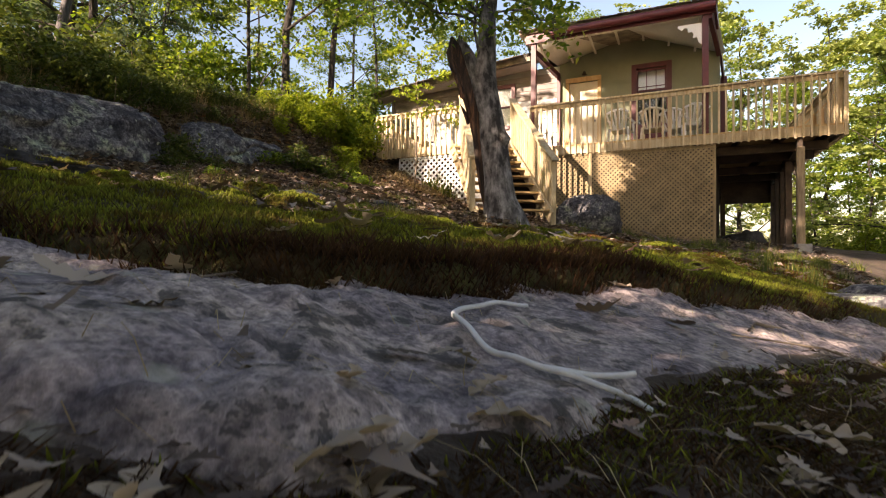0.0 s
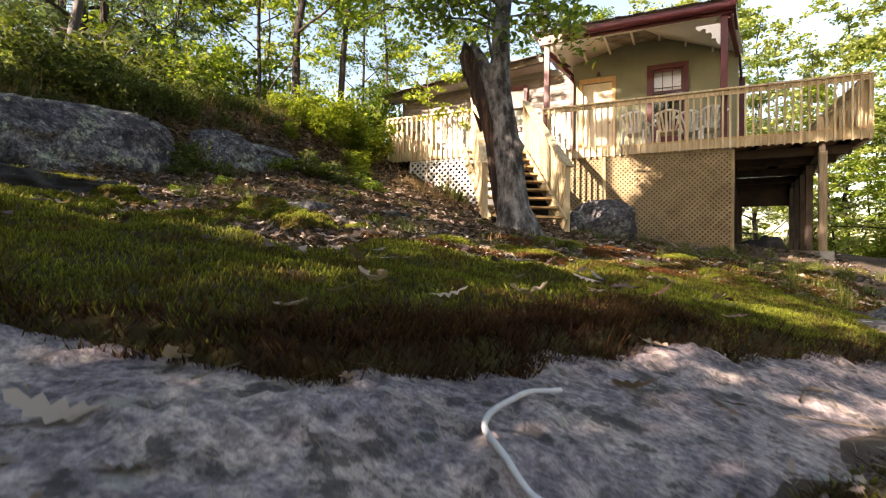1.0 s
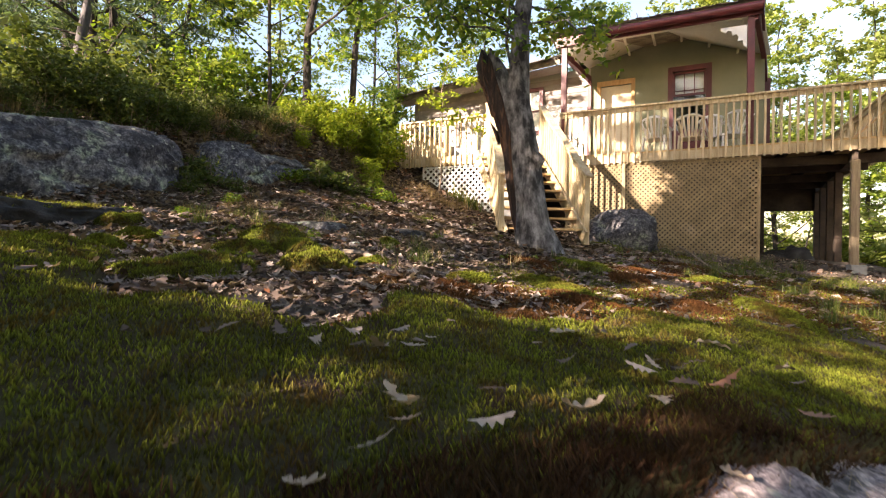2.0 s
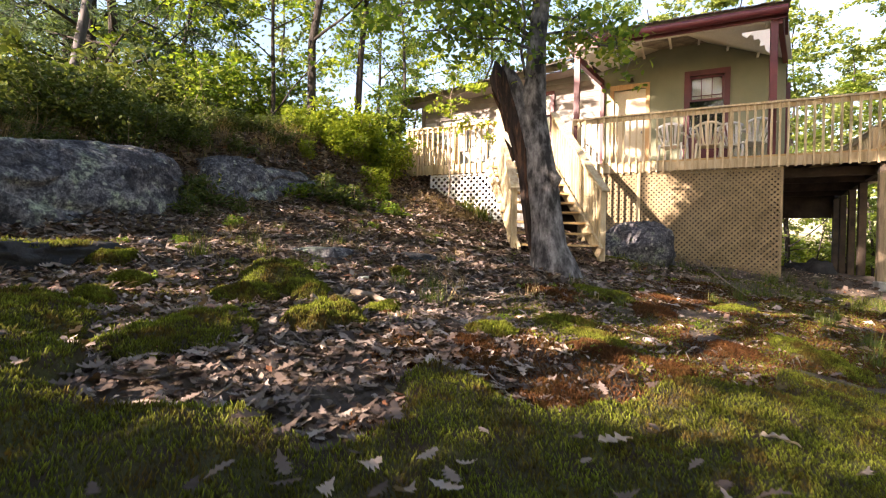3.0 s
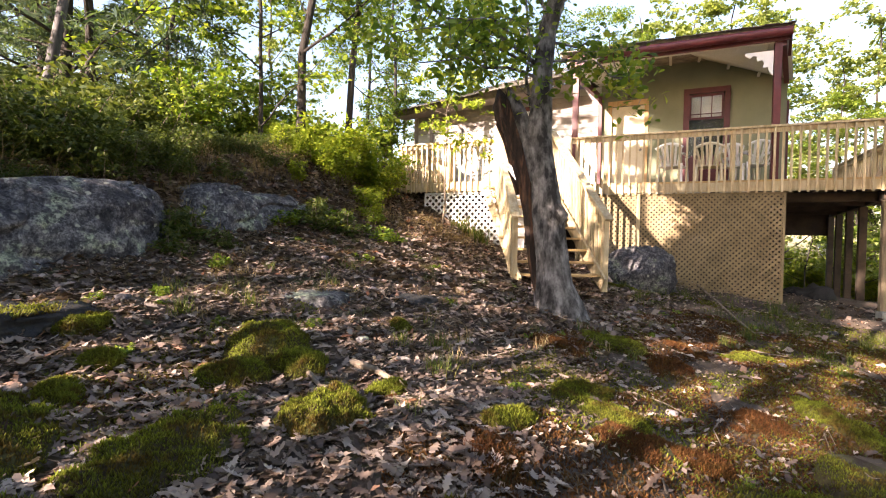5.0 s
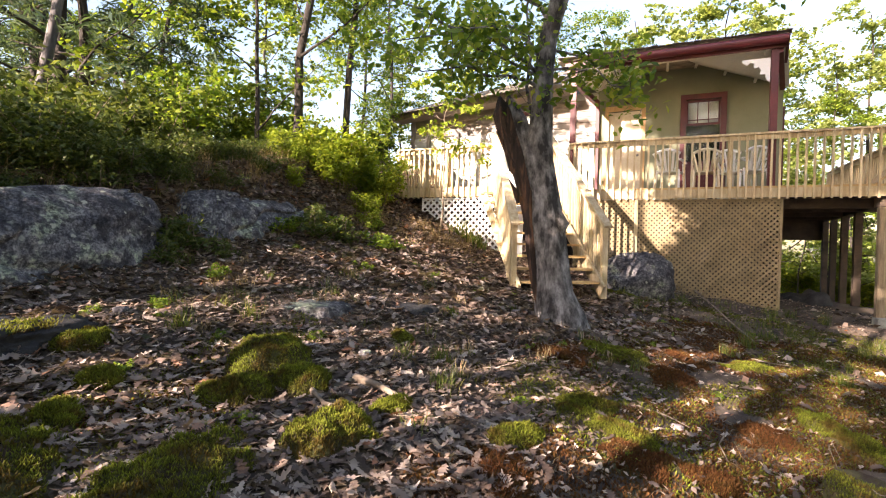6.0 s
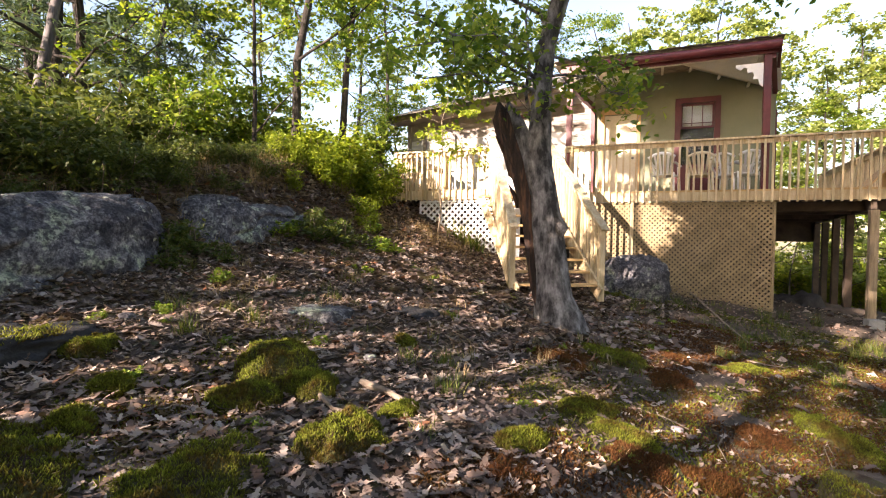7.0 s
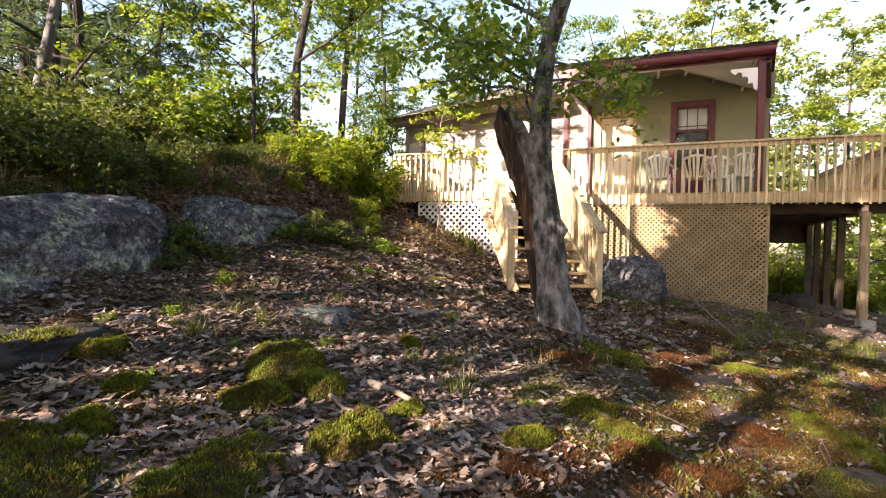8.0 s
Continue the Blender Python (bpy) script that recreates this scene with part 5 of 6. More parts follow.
# the dull copies here are unseen, added behind the start to shade the bedrock
for proto, spots in ((dull, ((-3.9, -1.9, 1.7), (-3.5, -2.3, 1.8), (-1.75, -2.5, 1.7), (-1.15, -2.6, 1.6), (-2.7, -5.2, 1.7), (-1.0, -5.0, 1.5), (0.3, -5.4, 1.6), (-1.9, -6.2, 2.0), (-1.5, -3.5, 1.6), (-3.2, -4.4, 1.8), (-0.9, -2.7, 1.7), (-0.5, -2.9, 1.7), (-0.15, -3.3, 1.7), (-0.6, -3.9, 1.8), (-0.7, -4.1, 1.6))),
                     (mid, ((-9.6, 10.8, 1.0), (7.8, 15.4, 1.1), (9.5, 17.0, 1.5), (-7.6, 12.3, 1.1)))):
    for px, py, s in spots:
        placed(proto, px, py, s, fr.uniform(0, 360))
for px, py, s in BACK_SHRUBS:
    placed(bright, px, py, s, fr.uniform(0, 360))
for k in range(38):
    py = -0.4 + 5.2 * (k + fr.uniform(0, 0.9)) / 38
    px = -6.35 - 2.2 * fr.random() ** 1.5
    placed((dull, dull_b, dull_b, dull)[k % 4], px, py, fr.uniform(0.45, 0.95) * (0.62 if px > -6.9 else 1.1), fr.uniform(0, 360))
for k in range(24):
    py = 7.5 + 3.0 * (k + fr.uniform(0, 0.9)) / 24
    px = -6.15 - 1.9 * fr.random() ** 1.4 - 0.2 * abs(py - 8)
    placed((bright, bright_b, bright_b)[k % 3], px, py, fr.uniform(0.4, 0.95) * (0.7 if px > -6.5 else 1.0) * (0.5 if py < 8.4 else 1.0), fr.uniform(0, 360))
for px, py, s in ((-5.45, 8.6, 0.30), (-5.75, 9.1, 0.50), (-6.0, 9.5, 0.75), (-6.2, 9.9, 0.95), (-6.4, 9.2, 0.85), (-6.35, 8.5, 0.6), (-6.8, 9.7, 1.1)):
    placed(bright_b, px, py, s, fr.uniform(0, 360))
for k in range(16):
    py = 4.5 + 3.0 * (k + fr.uniform(0, 0.9)) / 16
    placed((dull_b, dull)[k % 2], -6.35 - 0.7 * fr.random(), py, fr.uniform(0.35, 0.5), fr.uniform(0, 360))
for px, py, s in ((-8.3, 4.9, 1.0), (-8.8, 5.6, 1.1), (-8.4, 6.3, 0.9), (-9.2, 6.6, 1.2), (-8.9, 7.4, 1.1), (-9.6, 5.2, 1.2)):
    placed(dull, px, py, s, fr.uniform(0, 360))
for k in range(14):
    py, px = fr.uniform(1, 10.5), fr.uniform(-11.5, -8.4)
    placed(dull if py < 7.5 else mid, px, py, fr.uniform(0.8, 1.4), fr.uniform(0, 360))


# ---- leaf litter ----
LOBES = ((-0.50, 0.02), (-0.30, 0.07), (-0.20, 0.20), (-0.10, 0.09), (0.0, 0.26), (0.09, 0.11), (0.22, 0.24), (0.27, 0.10), (0.42, 0.13), (0.50, 0.0))


def oak_leaf_shape():
    top = list(LOBES)
    return np.array(top + [(a, -b) for a, b in reversed(top[:-1])])


def litter(x, y, lift, size, r, tilt=0.22):
    """Corners and triangles of curled lobed leaves."""
    shape = oak_leaf_shape()
    n, k = len(x), len(shape)
    ang = r.uniform(0, 2 * np.pi, n)
    s = size * r.uniform(0.6, 1.25, n)
    curl, roll = r.uniform(-0.5, 0.9, n), r.uniform(-0.9, 0.9, n)
    a, b = shape[:, 0] * s[:, None], shape[:, 1] * s[:, None]
    h = curl[:, None] * a**2 / s[:, None] + 1.8 * roll[:, None] * b**2 / s[:, None]
    tx, ty = r.normal(size=n) * tilt, r.normal(size=n) * tilt
    h = h + tx[:, None] * a + ty[:, None] * b
    px = x[:, None] + a * np.cos(ang)[:, None] - b * np.sin(ang)[:, None]
    py = y[:, None] + a * np.sin(ang)[:, None] + b * np.cos(ang)[:, None]
    low = np.minimum(h.min(1), 0)[:, None]
    pz = (lift[:, None] if np.ndim(lift) else lift) + h - 0.6 * low + 0.004
    v = np.stack([px, py, pz], -1).reshape(-1, 3)
    tri = []
    m = k // 2
    for j in range(m):
        u, w = j, k - 1 - j
        if j + 1 <= m and w - 1 > j + 1:
            tri += [(u, u + 1, w), (u + 1, w - 1, w)]
        elif w - 1 == j + 1:
            tri += [(u, u + 1, w)]
    tri = np.array(tri)
    f = (np.arange(n)[:, None, None] * k + tri[None]).reshape(-1, 3)
    return v, f


def big_leaf(x, y, z, size, r):
    """One curled oak leaf with rounded lobes, folded along its midrib."""
    n = 34
    u = np.linspace(0, 1, n)
    edge = 0.30 * np.sin(np.pi * np.clip(u, 0.02, 0.995)) ** 0.75 * (0.60 + 0.40 * np.cos(2 * np.pi * (3.6 * u - 0.35))) + 0.012
    curl, fold, twist = r.uniform(-0.5, 1.1), r.uniform(0.15, 0.7), r.uniform(-0.8, 0.8)
    rows = []
    for side in (-1, -0.55, 0, 0.55, 1):
        a, b = u - 0.5, side * edge * r.uniform(0.85, 1.1)
        h = curl * a * a + fold * abs(b) * (1.2 - abs(b) * 2) + twist * a * b + 0.03 * np.sin(14 * a + 5 * side + size * 90)
        rows.append(np.stack([a, b + 0.06 * np.sin(3 * a), h], -1))
    p = np.stack(rows, 1) * size
    t, tx, ty = r.uniform(0, 6.28), r.normal() * 0.12, r.normal() * 0.12
    p[..., 2] += tx * p[..., 0] + ty * p[..., 1]
    v = np.stack([x + p[..., 0] * math.cos(t) - p[..., 1] * math.sin(t), y + p[..., 0] * math.sin(t) + p[..., 1] * math.cos(t), z + p[..., 2] - p[..., 2].min() * 0.7], -1).reshape(-1, 3)
    i, j = np.meshgrid(np.arange(n - 1), np.arange(4), indexing="ij")
    return v, np.stack([i * 5 + j, (i + 1) * 5 + j, (i + 1) * 5 + j + 1, i * 5 + j + 1], -1).reshape(-1, 4)


lr = np.random.default_rng(55)


def litter_place(x, y):
    n1 = lattice_noise(x, y, 0.8, 41) + 0.6 * lattice_noise(x, y, 0.3, 42)
    right = smooth(-2.4, 0.0, x - 0.12 * (y - 5)) * smooth(2.6, 4.2, y)
    bare = moss_amount(x, y) > 0.3
    rock = (rock_side(x, y)[0] > -0.22) | (rock_side(x, y)[1] < 0)
    cover = np.clip(0.8 + 0.45 * n1 - 1.30 * right, 0.03, 1)
    return (lr.uniform(0, 1, len(x)) < cover) & ~(bare & (lr.uniform(0, 1, len(x)) > 0.012 + 0.14 * smooth(0.35, 0.7, lattice_noise(x, y, 0.5, 47)))) & ~(rock & (lr.uniform(0, 1, len(x)) > 0.02))


x, y = scatter(88000, -8.5, 3.4, 0.4, 12.8, litter_place, lr)
ex, ey = scatter(66000, -5.8, 3.4, 1.6, 12.6, lambda a, b: (rock_side(a, b)[0] < -0.2) & (rock_side(a, b)[1] > 0) & (moss_amount(a, b) < 0.3) & (lr.uniform(0, 1, len(a)) > 0.75 * smooth(-2.4, 0.0, a - 0.12 * (b - 5))), lr)
v, f = blade_leaves(np.stack([ex, ey, rise(ex, ey) + 0.006 + lr.uniform(0, 0.02, len(ex))], -1), 0.036, lr, 1.2, 1.3)
tagged(raw("leaf_crumbs", v, f, M_LITTER), "crumbled bits of dead leaves on the soil", "leaf litter", kind="stuff")
bx, by = lr.uniform(-9, 7, 16000), lr.uniform(-9, 0.2, 16000)
ok = (rock_side(bx, by)[0] < -0.25) & (np.hypot(bx - 0.3, by - 0.2) > 0.9)
bx, by = bx[ok], by[ok]
v, f = blade_leaves(np.stack([bx, by, rise(bx, by) + 0.015 + lr.uniform(0, 0.02, len(bx))], -1), 0.11, lr, 1.6, 1.1)
sx, sy = scatter(2600, -0.9, 2.2, -0.3, 2.6, lambda a, b: (rock_side(a, b)[1] < 0) & (rock_side(a, b)[0] < 0.05) & (np.hypot(a - 0.3, b - 0.15) > 0.22), lr)
sv, sf = litter(sx, sy, rise(sx, sy) + 0.006 + lr.uniform(0, 0.012, len(sx)), 0.040, lr)
tagged(raw("leaf_crumbs", sv, sf, M_LITTER), "small curled dead leaves below the bedrock", "leaf litter", kind="stuff")
tagged(raw("fallen_leaf_cover", v, f, M_LITTER), "scattered dry leaves over the soil in the woods", "leaf litter", kind="stuff")
near = (y < 6.2) & (x > -5.6)
fx, fy = np.concatenate([x[~near], lr.uniform(-8.2, -5.6, 9000)]), np.concatenate([y[~near], lr.uniform(-0.5, 10.2, 9000)])
v, f = blade_leaves(np.stack([fx, fy, rise(fx, fy) + 0.012 + lr.uniform(0, 0.03, len(fx))], -1), 0.10, lr, 1.6, 1.1)
tagged(raw("far_leaf_litter", v, f, M_LITTER), "carpet of dry brown fallen oak leaves", "leaf litter", kind="stuff")
x, y = x[near], y[near]
v, f = litter(x, y, np.maximum(rise(x, y), mat_height(x, y) + 0.03 * (moss_amount(x, y) > 0.3)) + lr.uniform(0, 0.025, len(x)), 0.108, lr)
tagged(raw("leaf_litter", v, f, M_LITTER), "carpet of dry brown fallen oak leaves", "leaf litter", kind="stuff")
for n, (px, py, s) in enumerate(((-0.12, 0.31, 0.13), (-0.06, 0.34, 0.12), (-0.03, 0.39, 0.10), (0.05, 0.55, 0.13), (0.085, 0.53, 0.12), (0.07, 0.60, 0.09), (0.14, 0.76, 0.11), (0.47, 0.86, 0.09), (0.0, 0.62, 0.06), (0.50, 1.0, 0.11), (0.56, 1.08, 0.09), (0.09, 0.84, 0.09), (0.18, 2.03, 0.11), (-0.60, 1.18, 0.09), (-0.62, 1.58, 0.15), (-0.37, 1.1, 0.06), (-0.72, 0.98, 0.12), (-1.64, 3.39, 0.20), (-2.49, 4.15, 0.17), (-1.41, 4.35, 0.16), (0.3, 5.61, 0.18), (-1.3, 5.67, 0.17), (-1.15, 5.72, 0.15), (-2.0, 3.4, 0.16), (-0.9, 3.9, 0.16), (0.2, 4.9, 0.15), (-1.9, 3.9, 0.15), (-2.9, 2.4, 0.14), (-2.2, 4.5, 0.15), (0.0, 2.1, 0.12), (-0.2, 1.9, 0.13), (-0.4, 2.6, 0.15), (0.2, 3.2, 0.15))):
    top = max(float(mat_height(np.array(px), np.array(py))) + 0.03 * float(moss_amount(np.array(px), np.array(py))), float(bedrock_height(np.array(px), np.array(py))), float(rise(px, py)))
    v, f = big_leaf(px, py, top + 0.004, s, np.random.default_rng(300 + n))
    tagged(raw("fallen_leaf", v, f, M_PALELEAF, shade=True), "curled dry brown fallen oak leaf", "leaf", "large fallen leaves")


# ---- moss cushions, grass and plants ----
def cushion(x, y, wide, deep, high, seed, material=M_MOSS, label="bright green moss cushion among dead leaves", stems=1500):
    """A rounded clump of moss covered with short stems."""
    r = np.random.default_rng(seed)
    t = thing("moss_cushion", (x, y, float(rise(x, y))), label, "moss", "moss cushions")
    g = np.linspace(-1.1, 1.1, 21)
    turn = r.uniform(0, 3.14)

    def top(px, py):
        a, b = px - x, py - y
        u = (a * math.cos(turn) + b * math.sin(turn)) / wide
        w = (-a * math.sin(turn) + b * math.cos(turn)) / deep
        d = np.hypot(u, w) + 0.25 * lattice_noise(px, py, 0.11, seed)
        return rise(px, py) - 0.03 + (high + 0.03) * np.sqrt(np.clip(1 - d * d, 0, 1)) + 0.25 * high * lattice_noise(px, py, 0.07, seed + 1) * (d < 1)

    s = max(wide, deep)
    sheet("cushion_body", x + g * s, y + g * s, top, M_MOSSMAT, t)
    px, py = r.uniform(x - s, x + s, stems * 3), r.uniform(y - s, y + s, stems * 3)
    ok = top(px, py) > rise(px, py) + 0.008
    px, py = px[ok], py[ok]
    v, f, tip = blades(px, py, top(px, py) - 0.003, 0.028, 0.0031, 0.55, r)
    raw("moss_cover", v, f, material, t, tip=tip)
    return t


for n, (px, py, w, d, h, mt) in enumerate(((-3.22, 3.74, 0.40, 0.29, 0.15, 0), (-2.83, 3.66, 0.24, 0.19, 0.11, 0), (-3.06, 3.30, 0.27, 0.20, 0.10, 0), (-2.25, 3.2, 0.29, 0.21, 0.12, 0), (-3.75, 2.85, 0.15, 0.13, 0.07, 0), (-3.5, 2.5, 0.15, 0.12, 0.07, 0), (-2.17, 3.72, 0.16, 0.10, 0.05, 0), (-1.1, 4.9, 0.32, 0.20, 0.07, 0), (-0.8, 4.55, 0.28, 0.18, 0.06, 0), (-1.36, 3.9, 0.24, 0.15, 0.06, 0), (0.7, 5.98, 0.26, 0.18, 0.08, 0), (0.98, 5.75, 0.26, 0.2, 0.07, 0), (-1.44, 5.95, 0.42, 0.25, 0.07, 1), (-0.47, 6.1, 0.45, 0.25, 0.06, 1), (-0.7, 4.2, 0.36, 0.22, 0.06, 1), (-1.3, 3.4, 0.40, 0.20, 0.06, 1), (-0.3, 4.3, 0.30, 0.2, 0.06, 1), (-0.3, 6.9, 0.36, 0.2, 0.06, 1), (0.2, 5.4, 0.34, 0.22, 0.06, 1), (0.3, 7.2, 0.3, 0.2, 0.05, 0), (-4.35, 3.05, 0.22, 0.14, 0.09, 0), (-2.75, 4.95, 0.16, 0.12, 0.06, 0), (-1.0, 6.4, 0.4, 0.22, 0.06, 0), (0.5, 4.3, 0.34, 0.25, 0.06, 0), (0.05, 3.6, 0.4, 0.25, 0.06, 0), (1.1, 4.9, 0.34, 0.25, 0.07, 0), (-0.75, 3.2, 0.35, 0.2, 0.06, 1), (-2.6, 2.4, 0.5, 0.3, 0.07, 0), (-3.3, 2.0, 0.5, 0.35, 0.07, 0), (-1.3, 10.2, 0.5, 0.3, 0.06, 0))):
    cushion(px, py, w, d, 0.026 if mt else h, 500 + n, M_REDMOSS if mt else M_MOSS, "rusty brown moss patch on the slope" if mt else "bright green moss cushion among dead leaves", int(10500 * w) + 500)
cushion_top = thing("moss_cushion", (-4.72, 2.75, 0.55), "yellow-green moss on top of the flat rock", "moss", "moss cushions")
r = np.random.default_rng(601)
px, py = r.uniform(-5.0, -4.45, 2600), r.uniform(2.3, 3.2, 2600)
v, f, tip = blades(px, py, 0.575 + 0.04 * lattice_noise(px, py, 0.2, 9) - 0.5 * np.hypot(px + 4.72, (py - 2.75) / 1.6) ** 2, 0.05, 0.005, 0.6, r)
raw("moss_cover", v, f, M_MOSS, cushion_top, tip=tip)


GRASS = {}


def tuft(x, y, high, n, seed, material, label, droop=0.8, wide=0.05, blade=0.004, name="grass_tuft"):
    """Long arching grass blades from one foot."""
    r = np.random.default_rng(seed)
    ang, out = r.uniform(0, 6.28, n), r.uniform(0.15, 1.0, n) * droop
    h = high * r.uniform(0.5, 1.15, n)
    fx, fy = x + r.normal(size=n) * wide, y + r.normal(size=n) * wide
    z = rise(fx, fy) - 0.01
    rows = []
    for k, s in enumerate((0.0, 0.4, 0.75, 1.0)):
        w = blade * (1 - 0.85 * s)
        px, py = fx + np.cos(ang) * out * h * s**1.6, fy + np.sin(ang) * out * h * s**1.6
        pz = z + h * (s - 0.45 * out * s * s)
        sx, sy = -np.sin(ang) * w, np.cos(ang) * w
        rows += [np.stack([px - sx, py - sy, pz], -1), np.stack([px + sx, py + sy, pz], -1)]
    v = np.stack(rows, 1).reshape(-1, 3)
    base = np.arange(n)[:, None] * 8
    f = np.concatenate([base + (2 * k, 2 * k + 1, 2 * k + 3, 2 * k + 2) for k in range(3)], 0)
    GRASS.setdefault((name, material.name), (material, label, []))[2].append((v, f))


gr = np.random.default_rng(71)
for px, py, h, n in ((-2.32, 4.85, 0.20, 90), (-2.06, 4.3, 0.18, 80), (-2.55, 4.6, 0.18, 60), (-4.2, 3.75, 0.22, 60), (-4.0, 4.3, 0.2, 50), (0.5, 8.6, 0.25, 90), (0.2, 7.8, 0.2, 70), (-1.2, 10.1, 0.22, 90), (-0.6, 10.5, 0.22, 90), (-0.9, 9.6, 0.2, 70), (-0.2, 10.8, 0.22, 80)):
    tuft(px, py, h, n, int(px * 100 + py * 10) + 900, M_GRASS, "green forest grass tufts along the slope")
for n in range(40):
    px, py = gr.uniform(-1.6, 1.8), gr.uniform(9.2, 11.4)
    tuft(px, py, gr.uniform(0.07, 0.16), 50, 1900 + n, M_GRASS, "green forest grass tufts along the slope", 0.8, 0.1)
for n in range(34):
    px, py = gr.uniform(0.9, 3.4), gr.uniform(5.2, 11.4)
    tuft(px, py, gr.uniform(0.15, 0.32), 60, 1000 + n, M_GRASS, "green forest grass tufts along the slope")
for n in range(70):
    px, py = gr.uniform(-5.6, -0.5), gr.uniform(3.5, 8)
    tuft(px, py, gr.uniform(0.08, 0.2), 26, 1100 + n, M_STRAW if n % 3 == 0 else M_GRASS, "dry straw-coloured grass along the bank" if n % 3 == 0 else "green forest grass tufts along the slope", 0.9)
for n in range(110):
    py = gr.uniform(1.0, 9.6)
    px = -6.1 - 0.8 * gr.random() - 0.25 * math.sin(py)
    tuft(px, py, gr.uniform(0.2, 0.4), 46, 1400 + n, M_STRAW if n % 3 else M_GRASS, "dry grass hanging over the edge of the bank", 1.2, 0.09)
for px, py in ((-4.2, 10.45), (-3.95, 10.3), (-4.45, 10.4)):
    tuft(px, py, 0.55, 34, int(px * 50) + 1300, M_GRASS, "drooping long-leaved lily clump by the lattice", 1.5, 0.08, 0.014, "lily_clump")
for n in range(60):
    a = gr.uniform(0, 1)
    px, py = -5.9 + 1.9 * a + gr.normal() * 0.25, 8.6 + 1.7 * a + gr.normal() * 0.3
    tuft(px, py, gr.uniform(0.12, 0.28), 40, 1700 + n, M_STRAW, "dry straw-coloured grass along the bank", 1.3, 0.12)
for (name, _), (material, label, made) in GRASS.items():
    tagged(raw(name, *joined(made), material), label, "grass", kind="stuff")
fern_a = shrub(211, (-4.9, 7.9, float(rise(-4.9, 7.9))), 0.35, 0.5, 700, 0.055, M_MAPLELEAF, "low green leafy plant on the slope", "leafy_plant")
for px, py, s in ((-5.5, 7.6, 1.0), (-5.7, 6.6, 0.8), (-4.7, 8.2, 0.5), (-5.4, 8.6, 0.7), (-4.3, 6.6, 0.4), (-3.3, 4.4, 0.3), (-5.0, 4.8, 0.5), (-4.7, 3.9, 0.35), (-2.75, 3.05, 0.25)):
    placed(fern_a, px, py, s, px * 77)
fern_b = shrub(212, (-5.75, 5.0, float(rise(-5.75, 5.0))), 0.5, 0.6, 800, 0.05, M_DARKLEAF, "low dark leafy plant in the rock gap", "leafy_plant")
for px, py, s in ((-5.9, 4.85, 0.8), (-5.6, 4.6, 0.6), (-5.4, 5.2, 0.5), (-5.5, 6.9, 1.0), (-5.2, 7.3, 0.9), (-5.7, 7.2, 0.9)):
    placed(fern_b, px, py, s, px * 77)
for n in range(40):
    px, py = gr.uniform(-5.4, 1.2), gr.uniform(3.0, 9.5)
    placed(fern_a, px, py, gr.uniform(0.12, 0.28), gr.uniform(0, 360), "small green seedling among dead leaves")


# low moss over the soil: green and rusty carpets, and the shore below the bedrock
cr = np.random.default_rng(640)


def carpet(name, count, x0, x1, y0, y1, test, material, high, wide, label, lean=0.7):
    x, y = scatter(count, x0, x1, y0, y1, test, cr)
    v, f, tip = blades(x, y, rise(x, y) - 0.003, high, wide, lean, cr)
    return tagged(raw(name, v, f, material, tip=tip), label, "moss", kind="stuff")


def patchy(size, seed, least):
    return lambda x, y: (lattice_noise(x, y, size, seed) + 0.5 * lattice_noise(x, y, size / 3, seed + 1) + 0.9 * smooth(-2.6, 1.2, x - 0.1 * (y - 5)) - 0.45 > least) & (rock_side(x, y)[0] < -0.03) & (moss_amount(x, y) < 0.2)


carpet("moss_carpet", 165000, -4.5, 3.2, 2.2, 10.8, patchy(0.9, 61, 0.15), M_MOSS, 0.030, 0.0055, "patchy green moss over the forest soil")
carpet("rusty_moss_carpet", 190000, -3.5, 2.6, 2.2, 9.5, patchy(0.75, 71, 0.02), M_REDMOSS, 0.028, 0.0055, "patchy rusty brown moss over the forest soil")
def needles(n, x0, x1, y0, y1, long, r):
    """Fine dead needles and stalks lying on the ground."""
    x, y = r.uniform(x0, x1, n), r.uniform(y0, y1, n)
    a, s = r.uniform(0, 6.28, n), long * r.uniform(0.4, 1.3, n)
    rows = []
    for k in (-0.5, 0.0, 0.5):
        px, py = x + np.cos(a) * s * k, y + np.sin(a) * s * k
        top = np.maximum(rise(px, py), np.where(rock_side(px, py)[0] > -0.25, bedrock_height(px, py), -9)) + 0.006 + 0.02 * (0.5 - abs(k)) + 0.012 * r.random(n)
        w = 0.0006
        rows += [np.stack([px - np.sin(a) * w, py + np.cos(a) * w, top], -1), np.stack([px + np.sin(a) * w, py - np.cos(a) * w, top], -1)]
    v = np.stack(rows, 1).reshape(-1, 3)
    base = np.arange(n)[:, None] * 6
    return v, np.concatenate([base + (0, 1, 3, 2), base + (2, 3, 5, 4)], 0)


v, f = joined([needles(900, -0.9, 1.6, 0.1, 2.2, 0.09, cr), needles(5000, -4.5, 2.5, 2.2, 9.5, 0.16, cr)])
tagged(raw("needle_litter", v, f, M_STRAW), "scattered dry needles and stalks on the ground", "needles", kind="stuff")
near_shore = lambda x, y: shore(x, y) & (np.hypot(x - 0.3, y - 0.15) > 0.16)  # noqa: E731
shore = lambda x, y: (rock_side(x, y)[1] < 0) & (rock_side(x, y)[0] < 0.0)  # noqa: E731
carpet("shore_moss", 34000, -0.8, 2.6, -0.2, 3.4, lambda x, y: shore(x, y) & (lattice_noise(x, y, 0.3, 81) > -0.1), M_MOSS, 0.022, 0.0022, "short brown-green moss below the bedrock")
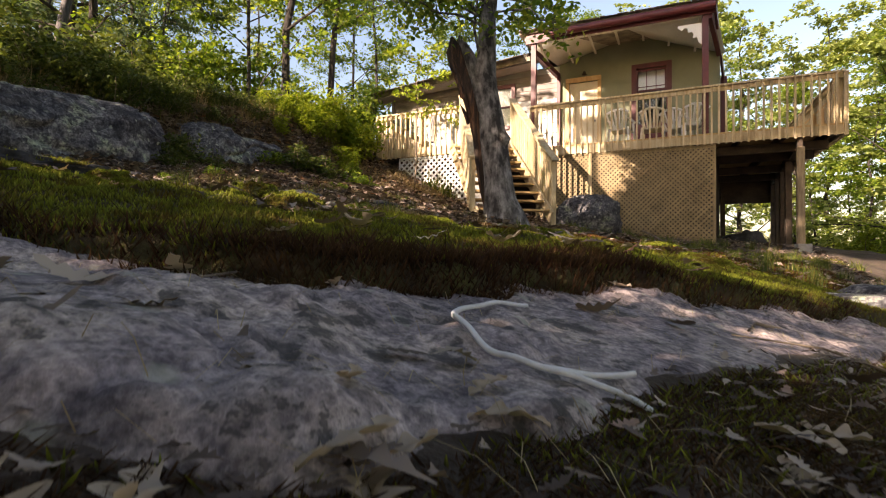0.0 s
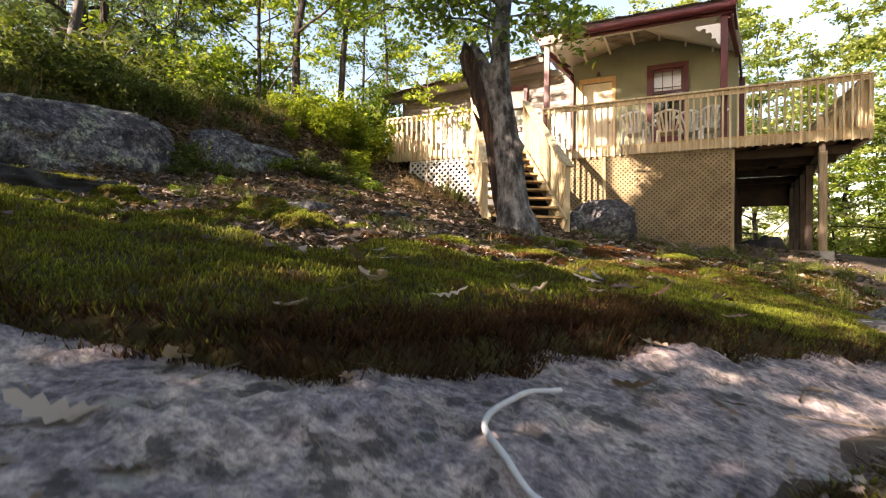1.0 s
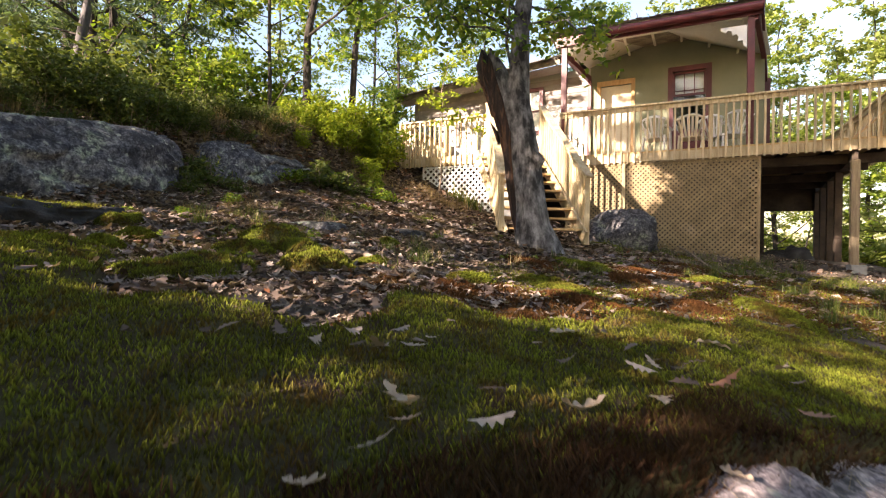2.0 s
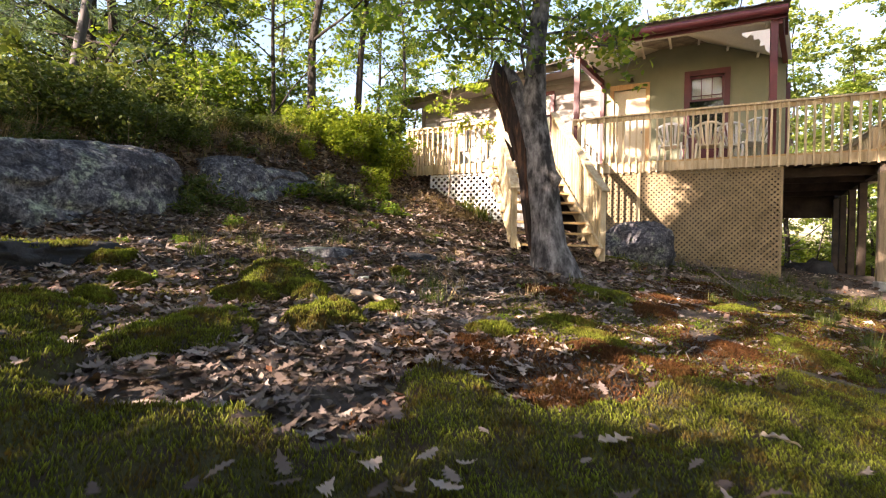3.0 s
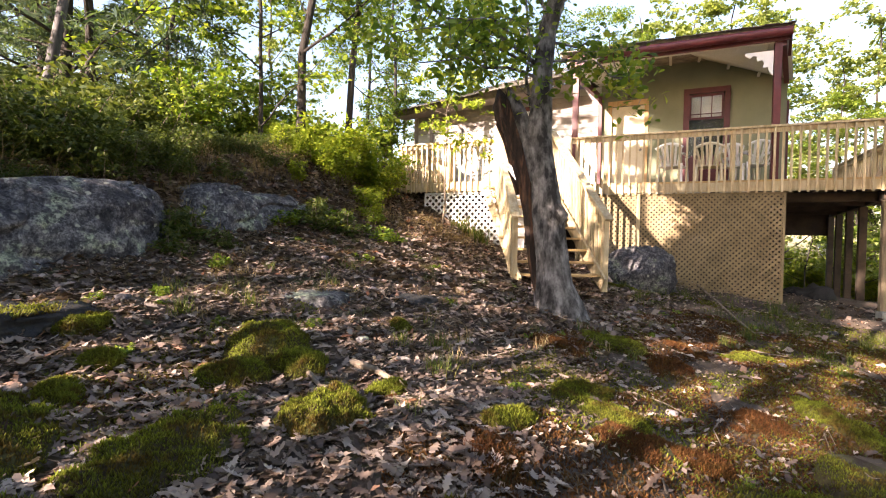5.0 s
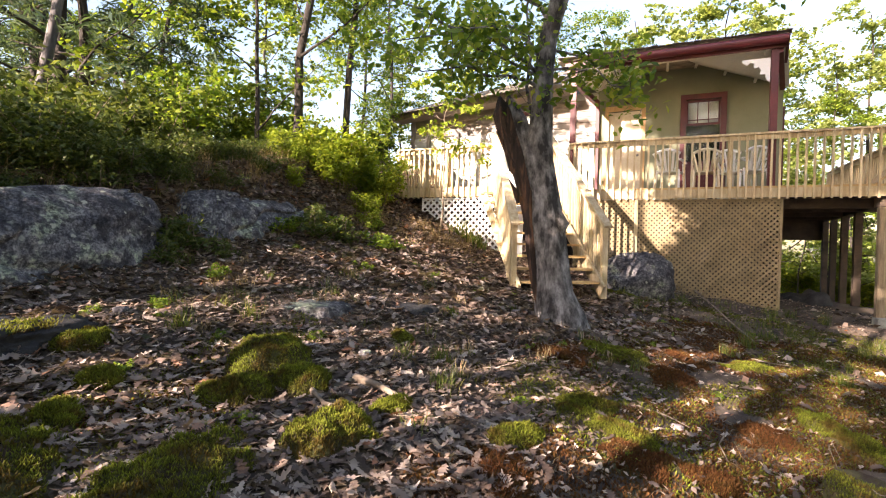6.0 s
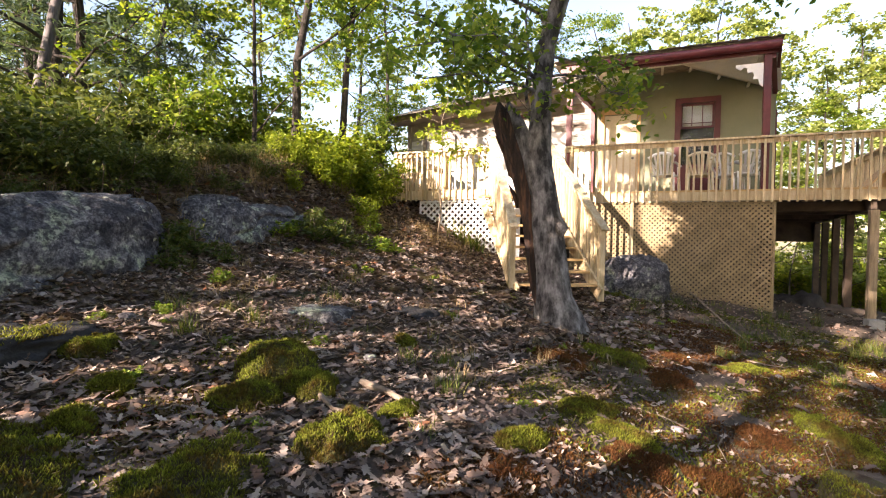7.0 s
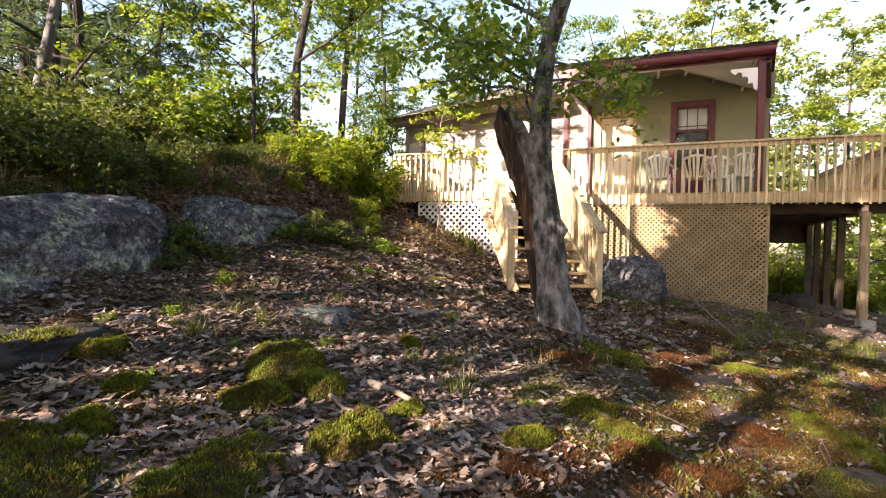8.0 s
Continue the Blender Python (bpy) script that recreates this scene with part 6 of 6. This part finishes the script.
carpet("shore_dead_moss", 70000, -0.8, 2.6, -0.2, 3.4, shore, M_DEADMOSS, 0.020, 0.002, "dead brown moss and needles below the bedrock", 1.6)

carpet("shore_dead_moss", 52000, -0.6, 1.3, 0.05, 1.5, near_shore, M_DEADMOSS, 0.016, 0.0014, "dead brown moss and needles below the bedrock", 1.5)
carpet("shore_moss", 30000, -0.6, 1.3, 0.05, 1.5, lambda x, y: near_shore(x, y) & (lattice_noise(x, y, 0.2, 83) > 0.0), M_MOSS, 0.016, 0.0014, "short brown-green moss below the bedrock", 1.0)


# ---- sticks, strap and loose things ----
def stick(points, radius, label, name="stick"):
    return tagged(raw(name, *tube(points, np.linspace(radius, radius * 0.5, len(points)), 6, 0.12, 5), M_STICK, shade=True), label, "stick")


def on_ground(x, y, up=0.01):
    return (x, y, float(rise(x, y)) + up)


stick([on_ground(0.05, 11.7, 0.12), on_ground(0.25, 10.7, 0.08), on_ground(0.45, 9.7, 0.04), on_ground(0.62, 8.8, 0.03)], 0.022, "long fallen branch leading to the lattice")
stick([on_ground(-2.6, 3.95, 0.03), on_ground(-2.35, 3.87, 0.05), on_ground(-2.1, 3.80, 0.03)], 0.035, "short rotten log among dead leaves")
stick([on_ground(-2.75, 3.6, 0.04), on_ground(-2.5, 3.45, 0.05), on_ground(-2.3, 3.5, 0.03)], 0.02, "broken grey stick among dead leaves")
sr = np.random.default_rng(88)
for n in range(60):
    a, b, t = sr.uniform(-5, 1.5), sr.uniform(1.2, 9), sr.uniform(0, 6.28)
    l = sr.uniform(0.08, 0.3)
    stick([on_ground(a, b, 0.015), on_ground(a + l * math.cos(t), b + l * math.sin(t), 0.03), on_ground(a + 2 * l * math.cos(t + 0.2), b + 2 * l * math.sin(t + 0.2), 0.02)], sr.uniform(0.004, 0.009), "thin dry twig on the ground", "twig")


def strap():
    """A flat flexible strap with a split end, lying in a bow on the bedrock."""
    line = [(0.0, 1.44), (-0.04, 1.37), (-0.075, 1.28), (-0.09, 1.19), (-0.08, 1.10), (-0.045, 1.05), (0.0, 1.01), (0.045, 0.975), (0.10, 0.945), (0.15, 0.95), (0.21, 0.97), (0.26, 0.985), (0.31, 0.98)]
    t = thing("plastic_strap", (0.05, 1.0, -0.38), "white bowed plastic strap lying on bedrock", "strap")

    def band(pts, width, name):
        fine = []
        for k in range(len(pts) - 1):
            for m in range(6):
                u = m / 6
                fine.append((pts[k][0] * (1 - u) + pts[k + 1][0] * u, pts[k][1] * (1 - u) + pts[k + 1][1] * u))
        fine.append(pts[-1])
        q = np.array(fine)
        for _ in range(24):
            q[1:-1] = (q[:-2] + 2 * q[1:-1] + q[2:]) / 4
        w = np.gradient(q, axis=0)
        w /= np.linalg.norm(w, axis=1)[:, None]
        nrm = np.stack([-w[:, 1], w[:, 0]], -1)
        z = bedrock_height(q[:, 0], q[:, 1])
        for _ in range(8):
            z[1:-1] = (z[:-2] + 2 * z[1:-1] + z[2:]) / 4
        z = z + 0.018
        rows = []
        for o, up in ((-1, -0.004), (-1, 0.003), (-0.5, 0.0055), (0.5, 0.0055), (1, 0.003), (1, -0.004)):
            p = q + nrm * o * width / 2
            rows.append(np.stack([p[:, 0], p[:, 1], z + up], -1))
        v = np.stack(rows, 1).reshape(-1, 3)
        k = 6
        f = [(i * k + j, i * k + (j + 1) % k, (i + 1) * k + (j + 1) % k, (i + 1) * k + j) for i in range(len(q) - 1) for j in range(k)]
        raw(name, v, f, M_STRAP, t, shade=False)

    band(line, 0.011, "strap_band")
    band([(0.15, 0.955), (0.20, 0.99), (0.24, 1.03), (0.28, 1.075)], 0.008, "split_end")


strap()


# ---- porch furniture ----
def resin_chair(x, y, turn, material, label, fan=True):
    """A moulded armchair with a slatted fan back."""
    c = thing("garden_chair", (x, y, DECK_Z), label, "chair", "porch chairs", turn=turn)
    m = pose(x, y, DECK_Z, 0, 0, turn)

    def bar(name, p, q, w, h):
        span(name, m @ Vector(p), m @ Vector(q), w, h, material, c)

    bm = bmesh.new()
    add_box(bm, (0.46, 0.44, 0.03), m @ pose(0, 0, 0.41), 0.012)
    part("seat", bm, material, c)
    for sx in (-0.22, 0.22):
        bar("leg", (sx * 1.1, -0.24, 0), (sx, -0.19, 0.62), 0.045, 0.04)
        bar("leg", (sx * 1.1, 0.28, 0), (sx, 0.20, 0.45), 0.045, 0.04)
        bar("armrest", (sx * 1.15, -0.24, 0.63), (sx * 1.1, 0.22, 0.66), 0.05, 0.025)
    n = 6
    for k in range(n):
        a = (k - (n - 1) / 2) / (n - 1)
        bar("back_slat", (0.30 * a, 0.20, 0.42), (0.48 * a, 0.33, 0.84 - 0.06 * a * a * 4), 0.045, 0.012)
    pts = [((k / 10 - 0.5) * 0.54, 0.335 - 0.02 * math.cos((k / 10 - 0.5) * 3), 0.86 - 0.10 * ((k / 10 - 0.5) * 2) ** 2) for k in range(11)]
    raw("top_rail", *tube([tuple(m @ Vector(p)) for p in pts], [0.028] * 11, 6), material, c, shade=True)
    return c


resin_chair(0.25, 12.75, 175, M_CREAM, "cream resin porch chair with slatted fan back")
resin_chair(1.05, 12.75, 200, M_PLASTIC, "white resin porch chair with slatted back")
resin_chair(0.78, 12.95, 150, M_PLASTIC, "white resin porch chair behind the railing")
resin_chair(-0.45, 12.6, 165, M_PLASTIC, "white resin porch chair beside the door")
bench = thing("slatted_lounger", (3.1, 12.8, DECK_Z), "varnished wooden slatted lounger with raised back on deck", "lounger")
for k in range(6):
    yy = 12.55 + 0.11 * k
    span("back_slat", (2.98, yy, DECK_Z + 0.03), (3.54, yy, DECK_Z + 0.60), 0.09, 0.03, M_JAMB, bench)
for yy in (12.55, 13.1):
    span("leg", (3.47, yy, DECK_Z), (3.47, yy, DECK_Z + 0.50), 0.06, 0.05, M_JAMB, bench)
